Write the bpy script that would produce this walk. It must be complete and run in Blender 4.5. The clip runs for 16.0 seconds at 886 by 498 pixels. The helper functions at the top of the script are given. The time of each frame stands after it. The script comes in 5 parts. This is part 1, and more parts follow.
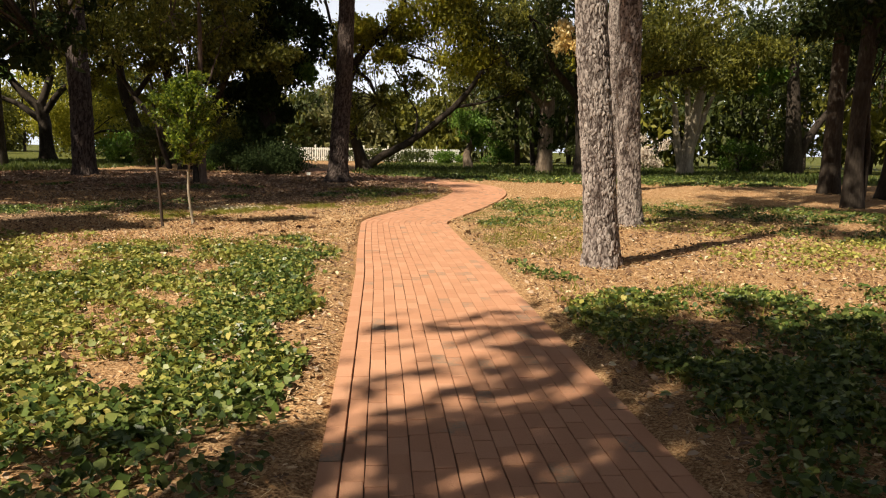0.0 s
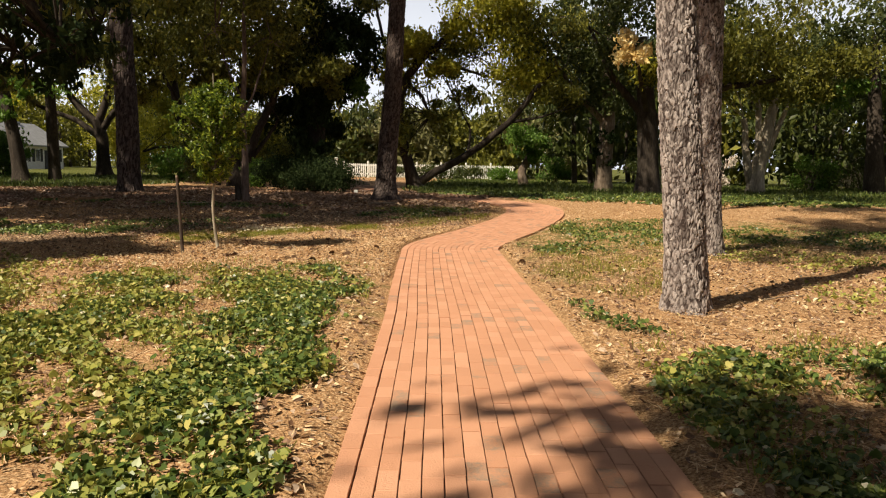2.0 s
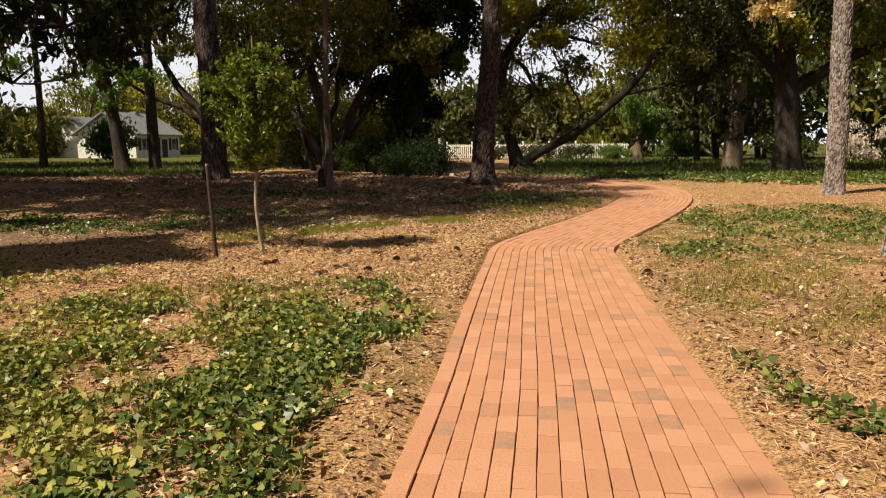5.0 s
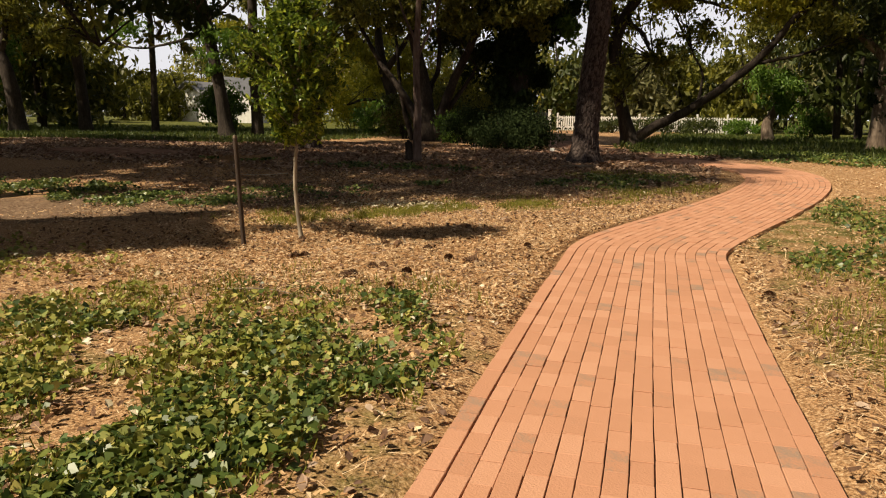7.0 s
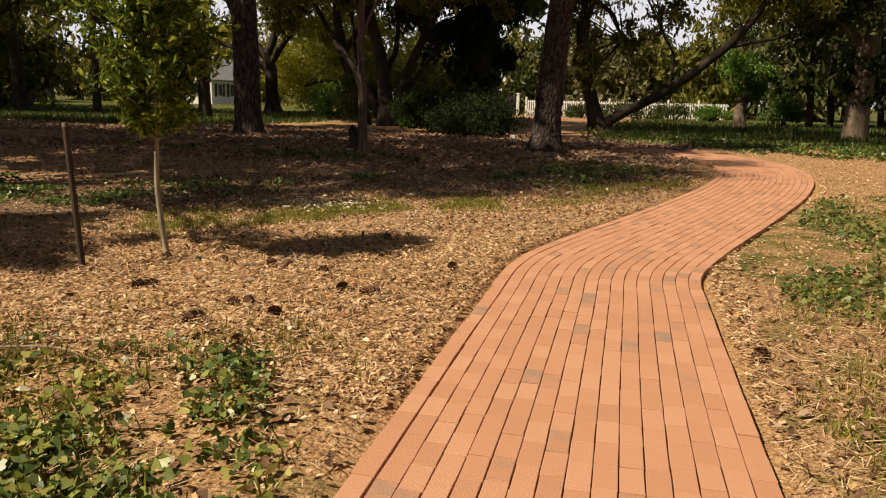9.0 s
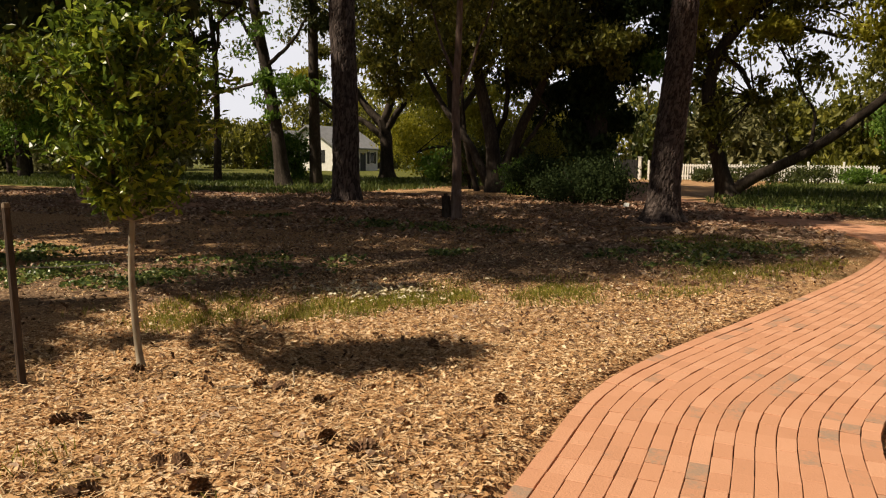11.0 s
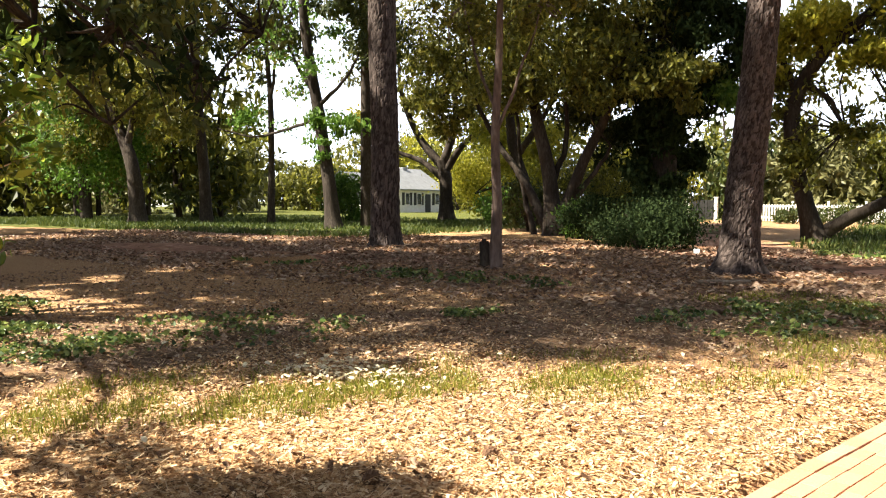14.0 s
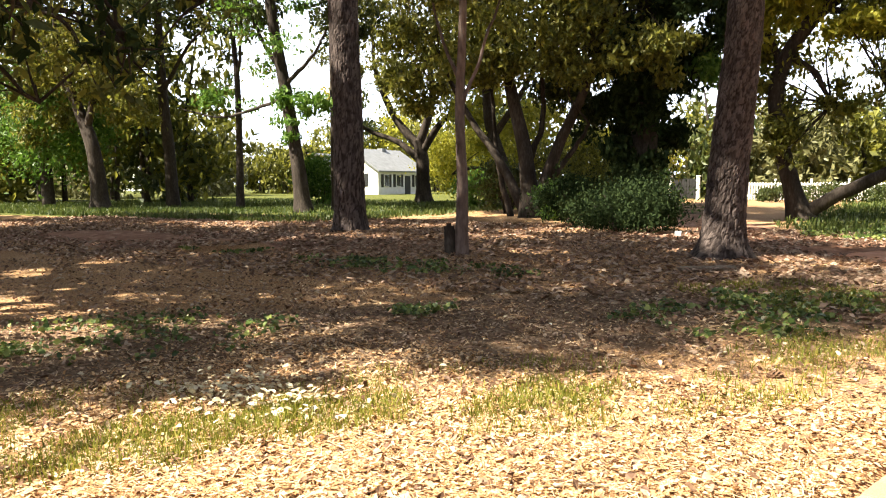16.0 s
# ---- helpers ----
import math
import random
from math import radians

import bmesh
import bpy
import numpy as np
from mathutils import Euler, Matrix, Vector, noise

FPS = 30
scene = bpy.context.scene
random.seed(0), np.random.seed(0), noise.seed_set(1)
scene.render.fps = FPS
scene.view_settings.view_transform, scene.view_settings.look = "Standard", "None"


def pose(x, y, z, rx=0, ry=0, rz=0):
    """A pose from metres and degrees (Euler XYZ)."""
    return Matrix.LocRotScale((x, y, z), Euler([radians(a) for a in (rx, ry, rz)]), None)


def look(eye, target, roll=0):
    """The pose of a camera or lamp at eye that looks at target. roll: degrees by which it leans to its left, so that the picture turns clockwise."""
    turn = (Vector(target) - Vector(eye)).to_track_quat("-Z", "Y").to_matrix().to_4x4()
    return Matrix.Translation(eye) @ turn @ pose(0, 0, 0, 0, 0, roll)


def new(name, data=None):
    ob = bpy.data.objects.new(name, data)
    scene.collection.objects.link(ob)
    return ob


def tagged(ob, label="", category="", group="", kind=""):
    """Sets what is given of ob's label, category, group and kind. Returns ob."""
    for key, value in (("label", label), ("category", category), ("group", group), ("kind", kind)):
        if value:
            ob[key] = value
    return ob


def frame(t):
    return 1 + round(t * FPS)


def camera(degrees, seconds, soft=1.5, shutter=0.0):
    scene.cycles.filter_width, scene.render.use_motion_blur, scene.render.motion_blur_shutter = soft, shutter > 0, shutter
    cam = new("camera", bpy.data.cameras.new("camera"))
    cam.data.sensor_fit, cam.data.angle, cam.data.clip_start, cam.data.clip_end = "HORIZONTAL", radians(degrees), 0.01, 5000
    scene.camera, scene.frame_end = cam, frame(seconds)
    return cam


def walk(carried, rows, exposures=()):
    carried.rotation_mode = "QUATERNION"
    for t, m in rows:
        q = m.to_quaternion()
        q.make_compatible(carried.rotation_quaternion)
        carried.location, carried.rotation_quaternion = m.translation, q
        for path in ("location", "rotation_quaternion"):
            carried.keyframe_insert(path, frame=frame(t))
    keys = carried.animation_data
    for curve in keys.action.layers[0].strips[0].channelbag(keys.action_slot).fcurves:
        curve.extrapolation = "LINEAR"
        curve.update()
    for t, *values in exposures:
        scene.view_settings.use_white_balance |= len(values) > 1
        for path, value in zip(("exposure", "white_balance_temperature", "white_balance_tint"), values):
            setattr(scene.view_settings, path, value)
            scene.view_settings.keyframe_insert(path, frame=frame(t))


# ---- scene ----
cam = camera(62.0, 16.0, soft=1.15)
PATH = [
    (0, (0.948, 1.363, 1.38), (0.971, 3.345, 1.114), 0.9),
    (0.5, (0.985, 1.669, 1.377), (0.972, 3.656, 1.147), 1.3),
    (1, (1.029, 2.039, 1.367), (0.959, 4.017, 1.078), 2.3),
    (1.5, (1.015, 2.445, 1.389), (1.026, 4.428, 1.127), -0.7),
    (2, (1.016, 2.868, 1.394), (0.892, 4.852, 1.169), 1.0),
    (2.5, (0.99, 3.316, 1.388), (0.86, 5.301, 1.183), -0.8),
    (3, (1.001, 3.815, 1.353), (0.799, 5.785, 1.075), -0.4),
    (3.5, (0.995, 4.208, 1.362), (0.719, 6.173, 1.112), 0.1),
    (4, (0.996, 4.631, 1.349), (0.686, 6.592, 1.111), -2.6),
    (4.2, (0.997, 4.818, 1.35), (0.618, 6.768, 1.118), -1.3),
    (6.3, (1.033, 6.576, 1.42), (0.606, 8.494, 1.048), -0.4),
    (6.5, (1.06, 6.765, 1.396), (0.659, 8.689, 1.029), -1.1),
    (7, (1.097, 7.211, 1.414), (0.399, 9.05, 1.056), 0.7),
    (7.2, (1.099, 7.396, 1.395), (0.316, 9.197, 1.016), -0.1),
    (7.5, (1.06, 7.677, 1.414), (0.392, 9.532, 1.077), 0.1),
    (8, (1.081, 8.14, 1.416), (0.515, 10.025, 1.062), -0.3),
    (8.2, (1.083, 8.314, 1.435), (0.468, 10.182, 1.073), 1.3),
    (10.3, (0.936, 10.269, 1.424), (0.266, 12.1, 0.975), 0.0),
    (10.5, (0.932, 10.454, 1.421), (0.195, 12.271, 1.028), 0.5),
    (11, (0.896, 10.886, 1.465), (-0.043, 12.636, 1.228), 0.6),
    (11.5, (0.837, 11.261, 1.475), (-0.159, 12.99, 1.33), -0.6),
    (12, (0.816, 11.67, 1.487), (-0.288, 13.332, 1.343), 1.4),
    (12.5, (0.724, 11.99, 1.456), (-0.388, 13.645, 1.305), 1.0),
    (13, (0.62, 12.306, 1.444), (-0.511, 13.947, 1.274), -1.3),
    (13.5, (0.591, 12.647, 1.467), (-0.588, 14.258, 1.344), 1.5),
    (14, (0.538, 12.941, 1.467), (-0.573, 14.599, 1.339), 0.4),
    (14.5, (0.446, 13.234, 1.462), (-0.652, 14.901, 1.332), -1.2),
    (15, (0.435, 13.59, 1.461), (-0.705, 15.229, 1.347), 3.2),
    (15.5, (0.359, 13.836, 1.464), (-0.696, 15.524, 1.274), 3.0),
    (16, (0.255, 14.095, 1.471), (-0.818, 15.773, 1.293), -0.2),
]
EXPOSURES = [(0.0, 0.62, 7000, 9), (4.0, 0.47, 7200, 10), (8.0, 0.3, 7500, 12), (10.6, 0.2, 7500, 13), (11.05, 0.45, 7300, 12), (11.45, 1.08, 6620, 6), (11.7, 1.3, 6580, 5),
             (12.3, 1.65, 6530, 7), (13.5, 1.92, 6530, 7), (16.0, 2.15, 6530, 7)]
walk(cam, [(t, look(eye, target, roll)) for t, eye, target, roll in PATH], EXPOSURES)

# ---- world, sun and exposure ----
SUN_AZ = (-0.74, -0.67)
SUN_EL = radians(48)
world = bpy.data.worlds.new("sky")
scene.world = world
world.use_nodes = True
wn = world.node_tree.nodes
sky = wn.new("ShaderNodeTexSky")
sky.sky_type, sky.sun_disc = "NISHITA", False
sky.sun_elevation = SUN_EL
sky.sun_rotation = math.atan2(SUN_AZ[0], SUN_AZ[1])
sky.dust_density, sky.air_density = 2.0, 1.2
# thin bright cloud over the whole sky
wtc = wn.new("ShaderNodeTexCoord")
wnoise = wn.new("ShaderNodeTexNoise")
wnoise.inputs["Scale"].default_value, wnoise.inputs["Detail"].default_value = 3.0, 6.0
wramp = wn.new("ShaderNodeValToRGB")
wramp.color_ramp.elements[0].color = (0.02, 0.02, 0.02, 1)
wramp.color_ramp.elements[0].position, wramp.color_ramp.elements[1].position = 0.48, 0.68
wmix = wn.new("ShaderNodeMix")
wmix.data_type = "RGBA"
wmix.inputs["B"].default_value = (50.0, 54.0, 63.0, 1)
wl = world.node_tree.links
# clouds thicken to white haze towards the horizon
wsep, whaze, wmax = wn.new("ShaderNodeSeparateXYZ"), wn.new("ShaderNodeMapRange"), wn.new("ShaderNodeMath")
whaze.inputs["From Min"].default_value, whaze.inputs["From Max"].default_value = 0.5, 0.15
whaze.inputs["To Max"].default_value = 0.85
wmax.operation = "MAXIMUM"
wl.new(wtc.outputs["Generated"], wnoise.inputs["Vector"])
wl.new(wnoise.outputs["Fac"], wramp.inputs["Fac"])
wl.new(wtc.outputs["Generated"], wsep.inputs[0]), wl.new(wsep.outputs["Z"], whaze.inputs["Value"])
wl.new(wramp.outputs["Color"], wmax.inputs[0]), wl.new(whaze.outputs["Result"], wmax.inputs[1])
wl.new(wmax.outputs[0], wmix.inputs["Factor"])
wl.new(sky.outputs["Color"], wmix.inputs["A"])
wl.new(wmix.outputs["Result"], wn["Background"].inputs["Color"])
wn["Background"].inputs["Strength"].default_value = 0.0138
sun_data = bpy.data.lights.new("sun", "SUN")
sun_data.energy, sun_data.angle, sun_data.color = 5.0, radians(0.55), (1.0, 0.93, 0.77)
sun = new("sun", sun_data)
sun.matrix_world = look((SUN_AZ[0] * 40, SUN_AZ[1] * 40, 40 * math.tan(SUN_EL)), (0, 0, 0))


# ---- materials ----
def material(name, colours, rough=0.8, scale=4.0, detail=4.0, bump=0.0, bump_scale=40.0, island=0.0, objrand=0.0,
             translucent=0.0, stretch=(1, 1, 1), spec=0.3, positions=None, metal=0.0):
    """Two scales of noise over a ramp of colours, with fine relief and, where asked, a shade of its own for each piece."""
    m = bpy.data.materials.new(name)
    m.use_nodes = True
    n, l = m.node_tree.nodes, m.node_tree.links
    b = n["Principled BSDF"]
    b.inputs["Roughness"].default_value = rough
    b.inputs["Metallic"].default_value = metal
    b.inputs["Specular IOR Level"].default_value = spec
    tc, mp = n.new("ShaderNodeTexCoord"), n.new("ShaderNodeMapping")
    mp.inputs["Scale"].default_value = stretch
    l.new(tc.outputs["Object"], mp.inputs["Vector"])
    a, c = n.new("ShaderNodeTexNoise"), n.new("ShaderNodeTexNoise")
    a.inputs["Scale"].default_value, a.inputs["Detail"].default_value = scale, detail
    c.inputs["Scale"].default_value, c.inputs["Detail"].default_value = scale * 7.3, 3.0
    l.new(mp.outputs["Vector"], a.inputs["Vector"]), l.new(mp.outputs["Vector"], c.inputs["Vector"])
    add = n.new("ShaderNodeMath")
    add.operation = "MULTIPLY_ADD"
    add.inputs[1].default_value = 0.45
    half = n.new("ShaderNodeMath")
    half.operation = "MULTIPLY"
    half.inputs[1].default_value = 0.55
    l.new(a.outputs["Fac"], half.inputs[0])
    l.new(c.outputs["Fac"], add.inputs[0]), l.new(half.outputs[0], add.inputs[2])
    value = add.outputs[0]
    for amount, kind in ((island, "island"), (objrand, "object")):
        if amount:
            if kind == "island":
                src = n.new("ShaderNodeNewGeometry").outputs["Random Per Island"]
            else:
                src = n.new("ShaderNodeObjectInfo").outputs["Random"]
            mx = n.new("ShaderNodeMix")
            mx.inputs["Factor"].default_value = amount
            l.new(value, mx.inputs["A"]), l.new(src, mx.inputs["B"])
            value = mx.outputs["Result"]
    ramp = n.new("ShaderNodeValToRGB")
    e = ramp.color_ramp.elements
    k = len(colours)
    while len(e) < k:
        e.new(0.5)
    for i, col in enumerate(colours):
        if positions:
            e[i].position = positions[i]
        else:
            lo, hi = (0.3, 0.7) if not (island or objrand) else (0.1, 0.9)
            e[i].position = lo + (hi - lo) * i / max(1, k - 1)
        e[i].color = (*col, 1)
    l.new(value, ramp.inputs["Fac"])
    l.new(ramp.outputs["Color"], b.inputs["Base Color"])
    if bump:
        d, bp = n.new("ShaderNodeTexNoise"), n.new("ShaderNodeBump")
        d.inputs["Scale"].default_value, d.inputs["Detail"].default_value = bump_scale, 5.0
        bp.inputs["Strength"].default_value, bp.inputs["Distance"].default_value = bump, 0.02
        l.new(mp.outputs["Vector"], d.inputs["Vector"])
        l.new(d.outputs["Fac"], bp.inputs["Height"]), l.new(bp.outputs["Normal"], b.inputs["Normal"])
    if translucent:
        tr, mix = n.new("ShaderNodeBsdfTranslucent"), n.new("ShaderNodeMixShader")
        mix.inputs[0].default_value = translucent
        l.new(ramp.outputs["Color"], tr.inputs["Color"])
        l.new(b.outputs[0], mix.inputs[1]), l.new(tr.outputs[0], mix.inputs[2])
        l.new(mix.outputs[0], n["Material Output"].inputs["Surface"])
    return m


def leaf_material(name, colours, translucent=0.3, rough=0.5, spec=0.35, positions=None):
    return material(name, colours, rough=rough, scale=0.6, island=0.62, translucent=translucent, spec=spec, positions=positions)


M_OAK = leaf_material("oak_leaf", [(0.022, 0.034, 0.008), (0.05, 0.065, 0.014), (0.10, 0.11, 0.022)])
M_OLIVE = leaf_material("olive_leaf", [(0.045, 0.05, 0.010), (0.14, 0.14, 0.022), (0.33, 0.30, 0.05)], 0.42)
M_YELLOW = leaf_material("spring_leaf", [(0.18, 0.18, 0.018), (0.36, 0.34, 0.035), (0.55, 0.48, 0.06)], 0.5)
M_FRESH = leaf_material("fresh_leaf", [(0.04, 0.09, 0.012), (0.10, 0.19, 0.025), (0.2, 0.3, 0.05)], 0.4)
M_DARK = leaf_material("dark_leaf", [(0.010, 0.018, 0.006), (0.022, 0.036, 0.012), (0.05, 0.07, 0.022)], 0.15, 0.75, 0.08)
# dark and bright ends of this ramp imitate shaded inner leaves and sunlit ones
M_SAP = leaf_material("glossy_leaf", [(0.016, 0.034, 0.008), (0.12, 0.18, 0.024), (0.50, 0.55, 0.07)], 0.5, 0.32)
M_IVY = leaf_material("ivy_leaf", [(0.024, 0.046, 0.013), (0.085, 0.13, 0.028), (0.33, 0.35, 0.10)], 0.2, 0.38)
M_IVYDRY = leaf_material("pale_ivy_leaf", [(0.10, 0.13, 0.02), (0.28, 0.28, 0.055), (0.55, 0.46, 0.16)], 0.2, 0.5)
M_GRASS = leaf_material("grass_blade", [(0.09, 0.11, 0.014), (0.22, 0.225, 0.03), (0.40, 0.35, 0.075)], 0.3)
M_LAWN = leaf_material("lawn_blade", [(0.03, 0.05, 0.01), (0.07, 0.10, 0.018), (0.15, 0.16, 0.04)], 0.3)
M_SCRUB = leaf_material("scrub_leaf", [(0.06, 0.06, 0.022), (0.14, 0.135, 0.05), (0.27, 0.25, 0.11)], 0.3)
M_BLOSSOM = leaf_material("blossom", [(0.5, 0.38, 0.33), (0.68, 0.57, 0.5), (0.8, 0.72, 0.64)], 0.3)
M_PEACH = leaf_material("orange_leaf", [(0.5, 0.31, 0.09), (0.7, 0.52, 0.22), (0.82, 0.7, 0.44)], 0.3)
M_RED = leaf_material("red_flower", [(0.2, 0.02, 0.02), (0.4, 0.05, 0.05), (0.5, 0.15, 0.12)], 0.2)
M_STRAW = leaf_material("pine_straw", [(0.06, 0.03, 0.016), (0.38, 0.197, 0.086), (0.57, 0.35, 0.178), (0.79, 0.60, 0.395)], 0.1, 0.8, 0.2, [0.2, 0.27, 0.5, 0.8])
M_LITTER = leaf_material("dead_leaf", [(0.085, 0.044, 0.028), (0.26, 0.148, 0.094), (0.55, 0.42, 0.315)], 0.1, 0.7)
M_PALE = leaf_material("bleached_leaf", [(0.5, 0.4, 0.2), (0.68, 0.58, 0.4), (0.8, 0.74, 0.6)], 0.15, 0.6)
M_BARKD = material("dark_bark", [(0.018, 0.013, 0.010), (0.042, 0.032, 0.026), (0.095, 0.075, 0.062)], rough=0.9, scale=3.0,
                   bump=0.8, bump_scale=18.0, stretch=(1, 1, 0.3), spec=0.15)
M_BARKC = material("ridged_pine_bark", [(0.06, 0.04, 0.034), (0.15, 0.105, 0.09), (0.27, 0.2, 0.175)], rough=0.9, scale=3.0,
                   bump=0.9, bump_scale=14.0, stretch=(1, 1, 0.25), spec=0.15)
M_BARKM = material("brown_bark", [(0.07, 0.05, 0.038), (0.17, 0.125, 0.095), (0.36, 0.29, 0.23)], rough=0.9, scale=2.5,
                   bump=0.5, bump_scale=14.0, stretch=(1, 1, 0.25), spec=0.15)
M_BARKL = material("pale_bark", [(0.12, 0.10, 0.075), (0.30, 0.25, 0.19), (0.5, 0.44, 0.35)], rough=0.85, scale=2.5,
                   bump=0.4, bump_scale=14.0, stretch=(1, 1, 0.25), spec=0.2)
M_BRICK = material("clay_paver", [(0.30, 0.205, 0.15), (0.465, 0.228, 0.138), (0.50, 0.246, 0.15), (0.54, 0.28, 0.178)], rough=0.85, scale=9.0,
                   bump=0.25, bump_scale=90.0, objrand=0.62, spec=0.25, positions=[0.165, 0.24, 0.5, 0.8])
M_BRICKJ = material("clay_paver_far", [(0.30, 0.205, 0.15), (0.465, 0.228, 0.138), (0.50, 0.246, 0.15), (0.54, 0.28, 0.178)], rough=0.85, scale=9.0,
                    bump=0.25, bump_scale=90.0, island=0.62, spec=0.25, positions=[0.165, 0.24, 0.5, 0.8])
M_BED = material("joint_sand", [(0.07, 0.04, 0.026), (0.17, 0.095, 0.06)], rough=1.0, scale=30.0, bump=0.4)
M_WHITE = material("white_paint", [(0.62, 0.6, 0.56), (0.8, 0.79, 0.76)], rough=0.6, scale=3.0)
M_ROOF = material("grey_shingle", [(0.16, 0.16, 0.17), (0.28, 0.28, 0.29)], rough=0.9, scale=2.0, bump=0.3, bump_scale=8.0)
M_GLASS = material("dark_pane", [(0.012, 0.014, 0.016), (0.03, 0.032, 0.035)], rough=0.12, scale=1.0, spec=0.6)
M_WOOD = material("weathered_wood", [(0.10, 0.07, 0.05), (0.22, 0.165, 0.12), (0.34, 0.27, 0.2)], rough=0.85, scale=6.0,
                  bump=0.4, bump_scale=40.0, stretch=(1, 1, 0.2))
M_POST = material("brown_post", [(0.035, 0.024, 0.018), (0.09, 0.06, 0.045)], rough=0.8, scale=8.0, bump=0.3, stretch=(1, 1, 0.2))
M_CONE = material("pine_cone", [(0.05, 0.024, 0.013), (0.14, 0.072, 0.04), (0.26, 0.155, 0.09)], rough=0.85, scale=20.0, bump=0.3)
M_WIRE = material("steel_wire", [(0.18, 0.18, 0.18), (0.3, 0.3, 0.3)], rough=0.5, scale=20.0, metal=0.8)
M_BLACK = material("black_iron", [(0.012, 0.012, 0.012), (0.03, 0.03, 0.03)], rough=0.6, scale=5.0)
M_STONE = material("pale_stone", [(0.3, 0.28, 0.25), (0.55, 0.52, 0.47)], rough=0.9, scale=6.0, bump=0.3)


def ground_material():
    m = bpy.data.materials.new("park_ground")
    m.use_nodes = True
    n, l = m.node_tree.nodes, m.node_tree.links
    b = n["Principled BSDF"]
    b.inputs["Roughness"].default_value, b.inputs["Specular IOR Level"].default_value = 0.95, 0.1
    tc = n.new("ShaderNodeTexCoord")

    def tex(scale, cols, pos=(0.3, 0.7), detail=5.0):
        t, r = n.new("ShaderNodeTexNoise"), n.new("ShaderNodeValToRGB")
        t.inputs["Scale"].default_value, t.inputs["Detail"].default_value = scale, detail
        t.inputs["Roughness"].default_value = 0.7
        e = r.color_ramp.elements
        while len(e) < len(cols):
            e.new(0.5)
        for i, c in enumerate(cols):
            e[i].position, e[i].color = pos[0] + (pos[1] - pos[0]) * i / (len(cols) - 1), (*c, 1)
        l.new(tc.outputs["Object"], t.inputs["Vector"]), l.new(t.outputs["Fac"], r.inputs["Fac"])
        return r.outputs["Color"]

    straw = tex(55.0, [(0.08, 0.042, 0.021), (0.36, 0.20, 0.098), (0.61, 0.42, 0.25)], (0.34, 0.66))
    litter = tex(20.0, [(0.06, 0.036, 0.024), (0.17, 0.105, 0.065), (0.36, 0.26, 0.18)])
    grass = tex(9.0, [(0.04, 0.045, 0.012), (0.085, 0.095, 0.02), (0.19, 0.16, 0.06)])
    clay = tex(3.0, [(0.15, 0.07, 0.045), (0.27, 0.14, 0.09), (0.42, 0.26, 0.18)])
    colour = straw
    for name, other in (("litter", litter), ("clay", clay), ("grass", grass)):
        at, br, ad, mx = n.new("ShaderNodeAttribute"), n.new("ShaderNodeTexNoise"), n.new("ShaderNodeMath"), n.new("ShaderNodeMix")
        at.attribute_name = name
        br.inputs["Scale"].default_value, br.inputs["Detail"].default_value = 2.2, 6.0
        sub = n.new("ShaderNodeMapRange")
        sub.inputs["From Min"].default_value, sub.inputs["From Max"].default_value = 0.4, 0.6
        ad.operation = "ADD"
        off = n.new("ShaderNodeMath")
        off.operation = "MULTIPLY_ADD"
        off.inputs[1].default_value, off.inputs[2].default_value = 0.7, -0.35
        l.new(tc.outputs["Object"], br.inputs["Vector"])
        l.new(br.outputs["Fac"], off.inputs[0])
        l.new(at.outputs["Fac"], ad.inputs[0]), l.new(off.outputs[0], ad.inputs[1])
        l.new(ad.outputs[0], sub.inputs["Value"])
        mx.data_type = "RGBA"
        l.new(sub.outputs["Result"], mx.inputs["Factor"]), l.new(colour, mx.inputs["A"]), l.new(other, mx.inputs["B"])
        colour = mx.outputs["Result"]
    l.new(colour, b.inputs["Base Color"])
    d, bp = n.new("ShaderNodeTexNoise"), n.new("ShaderNodeBump")
    d.inputs["Scale"].default_value, d.inputs["Detail"].default_value = 30.0, 6.0
    bp.inputs["Strength"].default_value, bp.inputs["Distance"].default_value = 0.8, 0.03
    l.new(tc.outputs["Object"], d.inputs["Vector"]), l.new(d.outputs["Fac"], bp.inputs["Height"])
    l.new(bp.outputs["Normal"], b.inputs["Normal"])
    return m


M_GROUND = ground_material()


# ---- builders ----
def link_mesh(name, verts, faces, mat, parent=None, smooth=False):
    """Links numpy vertices and equal-sided faces as one mesh object."""
    me = bpy.data.meshes.new(name)
    verts, faces = np.asarray(verts, dtype=np.float32), np.asarray(faces, dtype=np.int32)
    k = faces.shape[1]
    me.vertices.add(len(verts)), me.loops.add(faces.size), me.polygons.add(len(faces))
    me.vertices.foreach_set("co", verts.ravel())
    me.loops.foreach_set("vertex_index", faces.ravel())
    me.polygons.foreach_set("loop_start", np.arange(0, faces.size, k, dtype=np.int32))
    me.polygons.foreach_set("use_smooth", np.full(len(faces), smooth, dtype=bool))
    me.update(calc_edges=True)
    me.materials.append(mat)
    ob = new(name, me)
    ob.parent = parent
    return ob


def part(name, bm, mat, parent=None, label=""):
    """Links a bmesh as one mesh object under a thing or a part."""
    me = bpy.data.meshes.new(name)
    bm.to_mesh(me), bm.free()
    me.materials.append(mat)
    ob = new(name, me)
    ob.parent = parent
    return tagged(ob, label)


def rise(y):
    """How far the ground has climbed, gently, towards the grove."""
    t = np.clip((np.asarray(y, dtype=float) - 18.0) / 11.0, 0, 1)
    return 0.25 * t * t * (3 - 2 * t)


